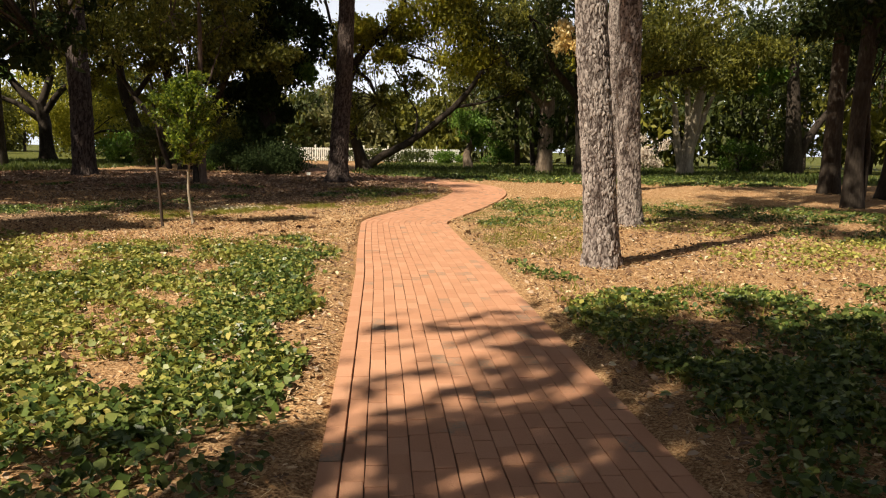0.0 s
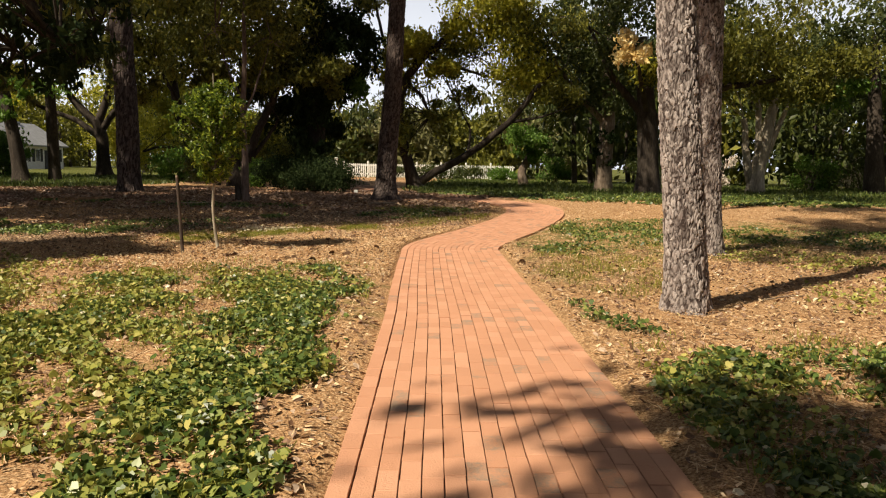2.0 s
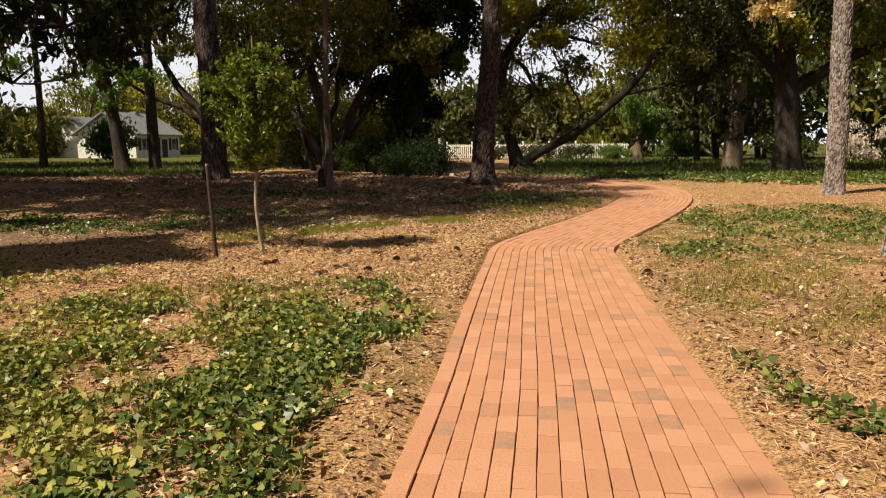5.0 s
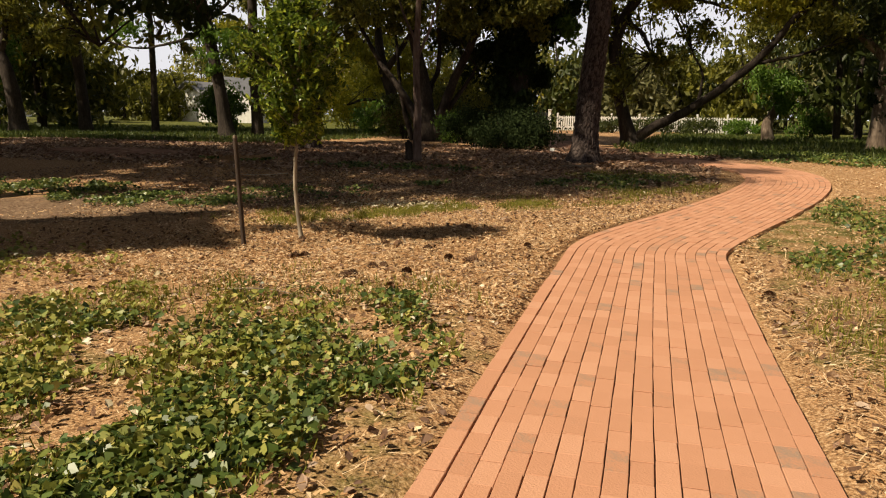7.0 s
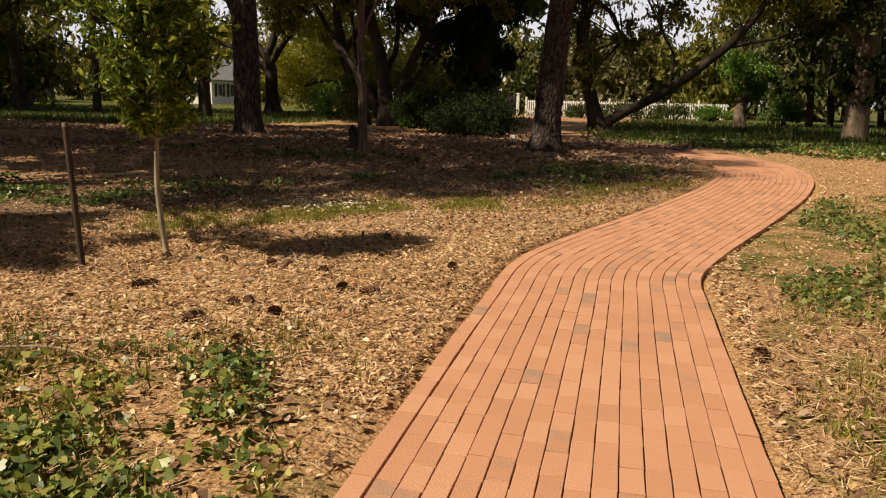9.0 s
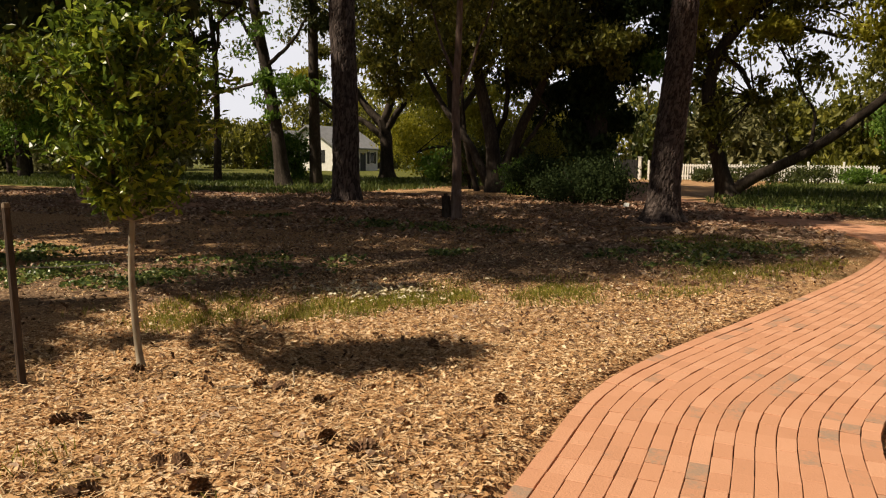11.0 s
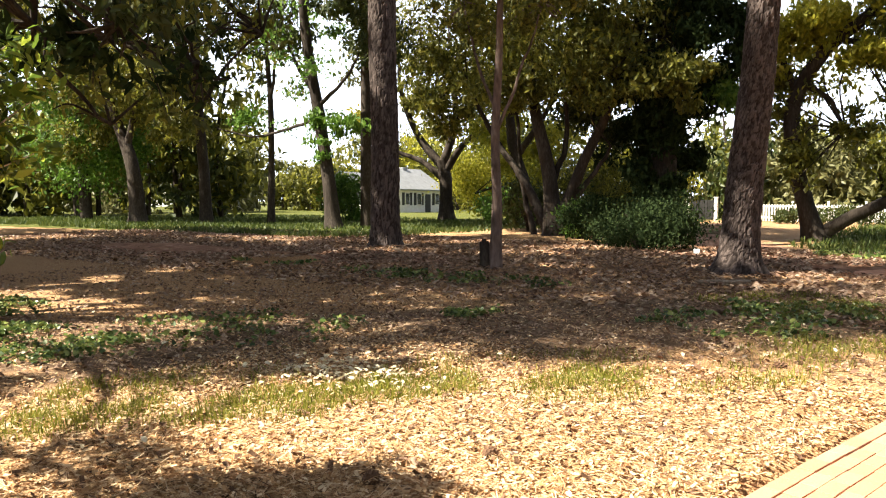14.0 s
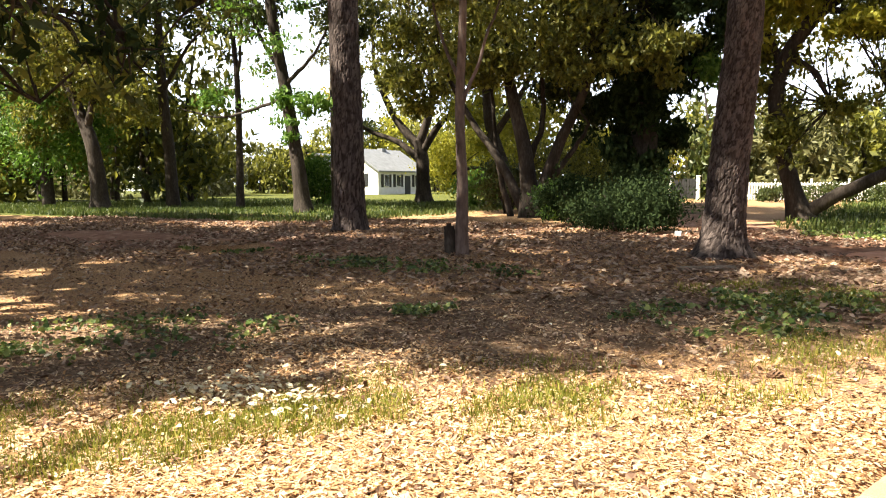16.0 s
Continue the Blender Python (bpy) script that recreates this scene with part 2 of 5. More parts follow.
def thing(name, place, label, category, group="", kind="", rz=0.0):
    ob = new(name)
    ob.matrix_basis = pose(place[0], place[1], place[2] + float(rise(place[1])), 0, 0, rz)
    return tagged(ob, label, category, group, kind)


def box(bm, x0, x1, y0, y1, z0, z1, bevel=0.0):
    r = bmesh.ops.create_cube(bm, size=1)
    vs = r["verts"]
    for v in vs:
        v.co = Vector((x0 + (v.co.x + 0.5) * (x1 - x0), y0 + (v.co.y + 0.5) * (y1 - y0), z0 + (v.co.z + 0.5) * (z1 - z0)))
    if bevel:
        es = {e for v in vs for e in v.link_edges}
        bmesh.ops.bevel(bm, geom=list(es), offset=bevel, segments=1, affect="EDGES")
    return bm


def smooth_line(points, steps):
    """A curve through the points, evenly sampled (Catmull-Rom)."""
    p = np.array(points, dtype=float)
    p = np.vstack([2 * p[0] - p[1], p, 2 * p[-1] - p[-2]])
    out = []
    for i in range(1, len(p) - 2):
        t = np.linspace(0, 1, steps, endpoint=False)[:, None]
        a, b, c, d = p[i - 1], p[i], p[i + 1], p[i + 2]
        out.append(0.5 * (2 * b + (c - a) * t + (2 * a - 5 * b + 4 * c - d) * t ** 2 + (3 * b - a - 3 * c + d) * t ** 3))
    out.append(p[-2][None])
    return np.vstack(out)


def tube(line, radii, sides, rough=0.0, seed=0.0):
    """Vertices and quads of a tapered, slightly uneven tube along a line."""
    line, n = np.asarray(line, dtype=float), len(line)
    tang = np.gradient(line, axis=0)
    tang /= np.linalg.norm(tang, axis=1)[:, None] + 1e-9
    ref = np.tile(np.array([1.0, 0.02, 0.0]) if abs(tang[:, 2]).mean() > 0.6 else np.array([0.03, 0.02, 1.0]), (n, 1))
    u = np.cross(tang, ref)
    u /= np.linalg.norm(u, axis=1)[:, None] + 1e-9
    w = np.cross(tang, u)
    ang = np.linspace(0, 2 * np.pi, sides, endpoint=False)
    r = np.asarray(radii, dtype=float)[:, None] * np.ones(sides)
    if rough:
        zz = np.arange(n)[:, None] * 0.7
        r = r * (1 + rough * (np.sin(3 * ang + seed + zz * 0.21) * 0.5 + np.sin(5 * ang - seed * 2 + zz * 0.37) * 0.35
                              + np.sin(zz * 0.9 + seed + 2 * ang) * 0.4))
    v = line[:, None, :] + r[..., None] * (np.cos(ang)[None, :, None] * u[:, None, :] + np.sin(ang)[None, :, None] * w[:, None, :])
    i, j = np.meshgrid(np.arange(n - 1), np.arange(sides), indexing="ij")
    j2 = (j + 1) % sides
    f = np.stack([i * sides + j, i * sides + j2, (i + 1) * sides + j2, (i + 1) * sides + j], axis=-1).reshape(-1, 4)
    return v.reshape(-1, 3), f


def join(pieces):
    vs, fs, off = [], [], 0
    for v, f in pieces:
        vs.append(v), fs.append(f + off)
        off += len(v)
    return np.vstack(vs), np.vstack(fs)


DIAMOND = np.array([(-0.5, 0, 0), (-0.02, -0.24, 0.07), (0.5, 0, -0.02), (-0.02, 0.24, 0.07)])
OBLONG = np.array([(-0.5, 0, 0), (-0.2, -0.17, 0.05), (0.2, -0.16, 0.05), (0.5, 0, -0.06), (0.2, 0.16, 0.05), (-0.2, 0.17, 0.05)])
IVY_LEAF = np.array([(-0.28, 0, 0), (-0.42, -0.25, 0.02), (-0.1, -0.46, 0.0), (0.2, -0.31, 0.05), (0.52, 0, -0.07), (0.2, 0.31, 0.05), (-0.1, 0.46, 0.0), (-0.42, 0.25, 0.02)])
SLIVER = np.array([(-0.5, -0.035, 0), (0.5, -0.02, 0.05), (0.5, 0.02, 0.05), (-0.5, 0.035, 0)])
CHIP = np.array([(-0.5, -0.2, 0), (0.35, -0.26, 0.08), (0.5, 0.18, 0.02), (-0.4, 0.24, 0.1)])
BLADE = np.array([(0, -0.06, 0), (0, 0.06, 0), (0.25, 0.02, 1.0), (0.22, -0.02, 0.98)])


def scatter(rng, pts, size, template, flat=0.0, spread=0.5, upright=False):
    """A leaf at each point: flat 1 lies level, 0 turns any way; spread varies the size."""
    n, k = len(pts), len(template)
    yaw = rng.uniform(0, 2 * np.pi, n)
    s = np.broadcast_to(np.asarray(size, dtype=float), (n,)) * (1 + spread * rng.uniform(-1, 1, n))
    if upright:
        tilt, roll = rng.normal(0, 0.3, n), rng.normal(0, 0.3, n)
    else:
        tilt, roll = rng.normal(0, 1.1 * (1 - flat) + 0.04, n), rng.normal(0, 1.1 * (1 - flat) + 0.04, n)
    cy, sy, ct, st, cr, sr = np.cos(yaw), np.sin(yaw), np.cos(tilt), np.sin(tilt), np.cos(roll), np.sin(roll)
    zero, one = np.zeros(n), np.ones(n)
    rz = np.array([[cy, -sy, zero], [sy, cy, zero], [zero, zero, one]]).transpose(2, 0, 1)
    ry = np.array([[ct, zero, st], [zero, one, zero], [-st, zero, ct]]).transpose(2, 0, 1)
    rx = np.array([[one, zero, zero], [zero, cr, -sr], [zero, sr, cr]]).transpose(2, 0, 1)
    v = np.einsum("nij,kj->nki", rz @ ry @ rx, template) * s[:, None, None] + np.asarray(pts)[:, None, :]
    return v.reshape(-1, 3), np.arange(n * k).reshape(n, k)


def ball_points(rng, n, centre, radii):
    """Points through a lumpy ellipsoid, thicker towards its skin."""
    d = rng.normal(size=(n, 3))
    d /= np.linalg.norm(d, axis=1)[:, None]
    return np.array(centre) + d * (rng.uniform(0.15, 1, n) ** 0.5)[:, None] * np.array(radii)


def clump_points(rng, n, centre, radii, lumps=26, lump=0.3):
    """Leaf places in many small clumps that fill an ellipsoid unevenly, with gaps."""
    c = ball_points(rng, lumps, centre, np.array(radii) * 0.86)
    w = rng.uniform(0.4, 1.6, lumps)
    pick = rng.choice(lumps, n, p=w / w.sum())
    size = np.mean(radii) * lump * rng.uniform(0.6, 1.4, lumps)
    d = rng.normal(size=(n, 3)) * np.array([0.6, 0.6, 0.42])
    return c[pick] + d * size[pick][:, None]


def tree(name, base, trunk, radii, label, bark, limbs=(), clumps=(), leaf=None, leaf_size=0.2, seed=1, sides=14, flare=1.0,
         twigs=True, template=DIAMOND, category="tree", lump=0.3, dens=1.0, high=None, per_lump=260):
    """A tree: a trunk line, limbs as (line, first radius, last radius) and clumps as (centre, radii, leaves, material)."""
    rng = np.random.default_rng(seed)
    root = thing(name, (base[0], base[1], 0), label, category)
    line = smooth_line(trunk, 8)
    h = np.linspace(0, 1, len(line))
    r = np.interp(h, np.linspace(0, 1, len(radii)), radii)
    z = line[:, 2] - line[0, 2]
    r = r * (1 + (flare - 1) * np.exp(-z / 0.35))
    v, f = tube(line, r, sides, 0.05, seed)
    v[:, 2] -= 0.12 * (v[:, 2] < 0.02)
    link_mesh("trunk", v, f, bark, root, True)
    for pts, r0, r1 in limbs:
        l2 = smooth_line(pts, 7)
        wob = rng.normal(0, 0.02, l2.shape) * np.linspace(0.3, 1, len(l2))[:, None]
        v, f = tube(l2 + wob, np.linspace(r0, r1, len(l2)), 9, 0.06, seed + r0 * 9)
        link_mesh("limb", v, f, bark, root, True)
    byname = {}
    twig = []
    if high:
        hx, hy, hz, hr = high
        top = tube(smooth_line([line[-1], (line[-1] + np.array([hx, hy, hz])) / 2 + (0.2, 0.1, 0), (hx, hy, hz + 1)], 6), np.linspace(radii[-1], 0.06, 13), 8)
        link_mesh("upper_trunk", *top, bark, root, True)
        v, f = scatter(rng, clump_points(rng, 3800, (hx, hy, hz), (hr * 1.15, hr * 1.15, 2.8), 34, 0.3), 0.56, DIAMOND)
        link_mesh("upper_crown", v, f, M_OAK, root)
    for c, rad, n, mat in clumps:
        n = int(n * dens * (0.4 if c[2] > 11 else 0.74))
        p = clump_points(rng, n, c, rad, max(8, n // per_lump), lump)
        byname.setdefault(mat.name, (mat, []))[1].append(p)
        if twigs:
            starts = [l for l, _, _ in limbs] or [trunk]
            ends = np.vstack([np.array(s)[-1:] for s in starts])
            for k in range(5):
                q = ball_points(rng, 1, c, np.array(rad) * 0.8)[0]
                s = ends[np.argmin(np.linalg.norm(ends - q, axis=1))]
                if np.linalg.norm(q - s) > 2.6:
                    continue
                mid = (s + q) / 2 + rng.normal(0, 0.12, 3) * np.linalg.norm(q - s) + (0, 0, 0.1 * np.linalg.norm(q - s))
                twig.append(tube(smooth_line([s, mid, q], 5), np.linspace(0.035, 0.01, 11), 5))
    for v, f in twig:
        link_mesh("branch", v, f, bark, root, True)
    for mat, ps in byname.values():
        p = np.vstack(ps)
        p = p[p[:, 2] > 0.05]
        v, f = scatter(rng, p, leaf_size * 1.07, template)
        link_mesh("crown", v, f, mat, root)
    return root


# ---- the path's line ----
CENTRE = smooth_line([(1.88, -4.0), (1.58, 0.0), (1.28, 4.2), (1.05, 7.3), (0.88, 9.5), (0.735, 11.0), (0.57, 12.8), (0.445, 14.3), (0.375, 15.25),
                      (0.44, 15.95), (0.68, 17.0), (1.0, 18.2), (1.46, 19.9), (1.96, 21.8), (2.28, 23.6), (2.28, 25.1), (1.85, 26.5), (0.9, 27.7),
                      (-0.6, 28.8)], 40)
_seg = np.linalg.norm(np.diff(CENTRE, axis=0), axis=1)
_arc = np.concatenate([[0], np.cumsum(_seg)])
LENGTH = _arc[-1]
DIRT = smooth_line([(-0.2, 28.5), (-2.0, 31.0), (-4.2, 35.5), (-6.2, 41.0), (-8.6, 52.0), (-11.0, 65.0)], 12)
HALF = 0.805


def on_path(s, off):
    """The place at the way s along the path and off to its right."""
    s = np.clip(s, 0.001, LENGTH - 0.001)
    x, y = np.interp(s, _arc, CENTRE[:, 0]), np.interp(s, _arc, CENTRE[:, 1])
    x2, y2 = np.interp(s + 0.05, _arc, CENTRE[:, 0]), np.interp(s + 0.05, _arc, CENTRE[:, 1])
    x1, y1 = np.interp(s - 0.05, _arc, CENTRE[:, 0]), np.interp(s - 0.05, _arc, CENTRE[:, 1])
    d = np.hypot(x2 - x1, y2 - y1)
    tx, ty = (x2 - x1) / d, (y2 - y1) / d
    return x + ty * off, y - tx * off, tx, ty


def path_distance(p, line=CENTRE):
    out = np.full(len(p), 1e9)
    for q in line[::3]:
        out = np.minimum(out, (p[:, 0] - q[0]) ** 2 + (p[:, 1] - q[1]) ** 2)
    return np.sqrt(out)


def inside(p, patch):
    """How far inside an elliptical patch each point lies: 1 in its middle, 0 at its edge."""
    cx, cy, rx, ry, a = patch
    c, s = math.cos(radians(a)), math.sin(radians(a))
    x, y = p[:, 0] - cx, p[:, 1] - cy
    return 1 - ((x * c + y * s) / rx) ** 2 - ((-x * s + y * c) / ry) ** 2


def lumpy(p, f, seed):
    """A cheap smooth unevenness in the plane, about -1 to 1."""
    r = np.random.default_rng(seed)
    out = np.zeros(len(p))
    for k in range(6):
        a, ph, q = r.uniform(0, 6.28), r.uniform(0, 6.28), f * r.uniform(0.6, 2.2)
        out += np.sin((p[:, 0] * math.cos(a) + p[:, 1] * math.sin(a)) * q + ph)
    return out / 3


# ---- ground ----
def build_ground():
    def axis(parts):
        return np.unique(np.concatenate([np.linspace(a, b, n) for a, b, n in parts]).round(4))
    xs = axis([(-900, -120, 9), (-120, -45, 16), (-45, -6, 90), (-6, 6, 90), (6, 30, 50), (30, 120, 18), (120, 900, 9)])
    ys = axis([(-900, -60, 9), (-60, -6, 14), (-6, 2, 20), (2, 28, 180), (28, 60, 80), (60, 130, 24), (130, 900, 9)])
    X, Y = np.meshgrid(xs, ys)
    p = np.stack([X.ravel(), Y.ravel()], axis=1)
    d = path_distance(p)
    z = 0.018 * lumpy(p, 3.1, 3) + 0.012 * lumpy(p, 7.0, 4)
    near = np.clip((d - 0.82) / 0.12, 0, 1)
    z = np.where(d < 0.9, -0.05 + near * (0.05 + z * 0.4), z * np.clip((d - 0.6) / 1.5, 0.3, 1))
    mound = np.clip(inside(p, (-11.4, 24.3, 1.3, 0.8, 0)), 0, 1) * 0.22 + np.clip(inside(p, (-16.5, 25.0, 3.0, 1.2, 0)), 0, 1) * 0.12
    z = z + mound + rise(p[:, 1])
    nx = len(xs)
    i, j = np.meshgrid(np.arange(len(ys) - 1), np.arange(nx - 1), indexing="ij")
    f = np.stack([i * nx + j, i * nx + j + 1, (i + 1) * nx + j + 1, (i + 1) * nx + j], axis=-1).reshape(-1, 4)
    ob = link_mesh("ground", np.column_stack([p, z]), f, M_GROUND, None, True)
    tagged(ob, "park ground of pine straw, leaf litter, red soil and thin grass", "ground", kind="structure")
    band = (p[:, 1] - 18.2) - 1.12 * (p[:, 0] + 2.3)
    litter = np.clip(0.9 - np.abs(band - 3.6) / 6, 0, 1) * (p[:, 0] < 0.5) * (p[:, 1] > 12) * (p[:, 1] < 30)
    lawn = np.clip((p[:, 1] - 29.5 - 0.14 * (p[:, 0] + 25)) / 1.5, 0, 1) * np.clip((-14.5 - p[:, 0]) / 3, 0, 1)
    far = np.clip((p[:, 1] - 30 + 0.12 * p[:, 0]) / 4, 0, 1) * np.clip((p[:, 0] + 4.5) / 3, 0, 1) * 0.85
    back = np.clip((np.hypot(p[:, 0], p[:, 1] - 14) - 48) / 14, 0, 1)
    grass = np.maximum.reduce([lawn, far, back * 0.9, 0.5 * (np.clip(inside(p, (5.5, 18.5, 5.5, 4.2, 20)), 0, 1) > 0.1),
                               0.45 * (inside(p, (-3.9, 16.3, 1.6, 0.45, 42)) > 0), 0.4 * (inside(p, (-2.0, 10.0, 2.2, 3.2, 0)) > 0),
                               0.4 * (inside(p, (0.0, 21.8, 1.9, 1.5, 40)) > 0), 0.45 * (inside(p, (2.5, 13.2, 1.1, 2.4, 0)) > 0)])
    dirt = np.clip(1.3 - path_distance(p, DIRT) / 1.6, 0, 1)
    red = np.clip(inside(p, (-14, 25.5, 9, 2.6, 8)), 0, 1) * 1.1 + np.clip(inside(p, (-2.0, 30.5, 5.5, 2.6, -20)), 0, 1)
    clay = np.clip(np.maximum(dirt, red), 0, 1)
    grass = grass * (1 - 0.9 * dirt)
    for nm, val in (("litter", litter), ("clay", clay), ("grass", grass)):
        at = ob.data.attributes.new(nm, "FLOAT", "POINT")
        at.data.foreach_set("value", val.astype(np.float32))
    return ob


build_ground()

# ---- big pines beside and beyond the path ----


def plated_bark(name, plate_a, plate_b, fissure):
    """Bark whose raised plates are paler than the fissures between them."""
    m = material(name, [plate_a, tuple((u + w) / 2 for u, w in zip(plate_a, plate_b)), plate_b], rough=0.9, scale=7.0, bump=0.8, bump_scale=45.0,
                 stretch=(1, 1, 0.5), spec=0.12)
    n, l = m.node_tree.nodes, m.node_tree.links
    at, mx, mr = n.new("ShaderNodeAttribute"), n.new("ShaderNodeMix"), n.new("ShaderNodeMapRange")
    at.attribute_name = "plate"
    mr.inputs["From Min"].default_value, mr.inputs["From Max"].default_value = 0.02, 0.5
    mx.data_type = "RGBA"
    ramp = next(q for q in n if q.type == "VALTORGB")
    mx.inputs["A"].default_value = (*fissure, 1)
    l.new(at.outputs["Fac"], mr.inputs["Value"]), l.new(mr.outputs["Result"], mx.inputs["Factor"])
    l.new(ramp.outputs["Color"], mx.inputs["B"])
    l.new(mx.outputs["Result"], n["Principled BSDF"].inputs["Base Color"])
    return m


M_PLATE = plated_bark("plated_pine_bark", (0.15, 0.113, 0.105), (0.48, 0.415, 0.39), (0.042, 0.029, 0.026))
# darker copy of the plated bark, with the grove's shade put into its colour
M_PLATE_SHADED = plated_bark("shaded_plated_bark", (0.055, 0.041, 0.038), (0.15, 0.115, 0.105), (0.025, 0.018, 0.016))


def plated_trunk(name, base, top, r0, r1, label, seed, crown_z, rows=480, cols=170, bark=M_PLATE, plate=0.016, flare=1.3, wide=0.036, tall=0.085, sprays=34, reach=3.6, crown_low=1.75):
    """A pine whose bark is broken into raised plates."""
    root = thing(name, (base[0], base[1], 0), label, "pine tree")
    z = np.linspace(-0.12, crown_z, rows)
    t = np.clip(z / crown_z, 0, 1)
    r = r0 + (r1 - r0) * t
    r = r * (1 + (flare - 1) * np.exp(-np.clip(z, 0, None) / 0.22))
    ang = np.linspace(0, 2 * np.pi, cols, endpoint=False)
    v, level = np.zeros((rows, cols, 3)), np.zeros((rows, cols))
    k = r0 / wide
    for i in range(rows):
        for j in range(cols):
            a = ang[j]
            q = Vector((math.cos(a) * k, math.sin(a) * k, z[i] / tall + seed * 7))
            q += noise.noise_vector(q * 0.45) * 0.6 + noise.noise_vector(q * 1.7) * 0.25
            dist, pts_ = noise.voronoi(q)
            own = noise.cell(pts_[0] * 3.7)
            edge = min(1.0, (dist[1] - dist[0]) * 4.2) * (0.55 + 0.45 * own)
            fine = noise.noise(q * 2.7)
            rr = r[i] * (1 + 0.06 * math.sin(4 * a + seed) * math.exp(-max(z[i], 0) / 0.35) + 0.02 * math.sin(2 * a + z[i])) + plate * (edge - 0.7) + 0.005 * fine
            v[i, j] = (math.cos(a) * rr + top[0] * t[i] + 0.02 * math.sin(z[i] * 1.3 + seed), math.sin(a) * rr + top[1] * t[i], z[i])
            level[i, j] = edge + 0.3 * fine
    i, j = np.meshgrid(np.arange(rows - 1), np.arange(cols), indexing="ij")
    j2 = (j + 1) % cols
    f = np.stack([i * cols + j, i * cols + j2, (i + 1) * cols + j2, (i + 1) * cols + j], axis=-1).reshape(-1, 4)
    ob = link_mesh("trunk", v.reshape(-1, 3), f, bark, root, False)
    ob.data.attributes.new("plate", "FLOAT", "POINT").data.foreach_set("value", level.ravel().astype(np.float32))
    sway = 0.02 * math.sin(crown_z * 1.3 + seed)
    upper = smooth_line([(top[0] + sway, top[1], crown_z - 0.1), (top[0] * 1.7, top[1] * 1.7, crown_z * 1.7), (top[0] * 2.4, top[1] * 2.4, crown_z * 2.4)], 8)
    uv, uf = tube(upper, np.linspace(r1, r1 * 0.3, len(upper)), 14, 0.04, seed)
    link_mesh("upper_trunk", uv, uf, M_BARKC, root, True)
    rng = np.random.default_rng(seed + 40)
    pts = []
    for k in range(sprays):
        h = rng.uniform(crown_z * crown_low, crown_z * 2.5)
        a, ln = rng.uniform(0, 6.28), reach * math.sqrt(rng.uniform(0.08, 1.0))
        c = (top[0] * h / crown_z + math.cos(a) * ln, top[1] * h / crown_z + math.sin(a) * ln, h)
        pts.append(ball_points(rng, 130, c, (1.1, 1.1, 0.5)))
    lv, lf = scatter(rng, np.vstack(pts), 0.42, SLIVER * np.array([1, 3.2, 1]), spread=0.3)
    link_mesh("crown", lv, lf, M_OAK, root)
    return root


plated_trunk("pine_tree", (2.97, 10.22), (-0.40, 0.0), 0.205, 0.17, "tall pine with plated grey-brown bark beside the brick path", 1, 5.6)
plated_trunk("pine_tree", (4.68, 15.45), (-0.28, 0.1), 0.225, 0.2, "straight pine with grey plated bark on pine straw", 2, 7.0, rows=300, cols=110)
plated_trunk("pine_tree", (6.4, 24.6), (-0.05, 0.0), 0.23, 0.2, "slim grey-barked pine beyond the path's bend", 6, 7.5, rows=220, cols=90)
plated_trunk("pine_tree", (-2.42, 26.9), (0.5, 0.2), 0.33, 0.24, "tall pine with ridged bark darkened for shade and flared foot", 3, 9.0, rows=300, cols=110,
             bark=M_PLATE_SHADED, plate=0.024, flare=1.75, wide=0.055, tall=0.13, sprays=24, reach=3.2, crown_low=1.7)
# its crown is widened out of view to keep sun and sky off the grove
plated_trunk("pine_tree", (-11.95, 28.8), (-0.25, 0.0), 0.40, 0.36, "thick straight pine with bark darkened for shade on shaded ground", 4, 9.5, rows=200, cols=90,
             bark=M_PLATE_SHADED, plate=0.03, flare=1.3, wide=0.08, tall=0.25, sprays=110, reach=7.5, crown_low=1.4)


# ---- other trees ----
DK = "dark bare trunk"
tree("young_tree", (-6.62, 25.45), [(0, 0, 0), (0.03, 0, 1.2), (-0.02, 0, 2.6), (0.05, 0, 4.5), (0.02, 0, 7.5)], [0.12, 0.10, 0.085, 0.07, 0.03],
     "slim young oak with grey-brown bark on leaf litter", M_BARKC,
     limbs=[([(0.03, 0, 2.7), (0.4, 0.1, 3.6), (0.8, 0.3, 5.0)], 0.04, 0.015), ([(0, 0, 3.0), (-0.5, 0.1, 4.0), (-0.9, 0.2, 5.2)], 0.04, 0.015)],
     clumps=[((0, 0, 6.2), (1.5, 1.5, 1.8), 4200, M_OLIVE), ((0.8, 0.3, 4.9), (0.9, 0.9, 0.8), 1300, M_OLIVE), ((-0.9, 0.2, 5.0), (0.9, 0.9, 0.8), 1300, M_OLIVE)],
     leaf_size=0.11, seed=11, flare=1.35)
# the limb and the clump at its end are added out of view to shade the many-stemmed oak
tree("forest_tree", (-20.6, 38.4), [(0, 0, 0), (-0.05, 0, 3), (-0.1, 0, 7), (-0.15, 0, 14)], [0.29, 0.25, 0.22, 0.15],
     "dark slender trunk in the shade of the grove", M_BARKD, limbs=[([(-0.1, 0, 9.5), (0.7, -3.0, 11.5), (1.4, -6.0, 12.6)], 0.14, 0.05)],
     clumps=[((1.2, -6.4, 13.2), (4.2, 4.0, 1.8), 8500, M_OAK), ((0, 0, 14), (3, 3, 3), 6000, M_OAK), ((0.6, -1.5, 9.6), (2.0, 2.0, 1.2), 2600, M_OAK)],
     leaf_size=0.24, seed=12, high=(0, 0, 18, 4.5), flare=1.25)
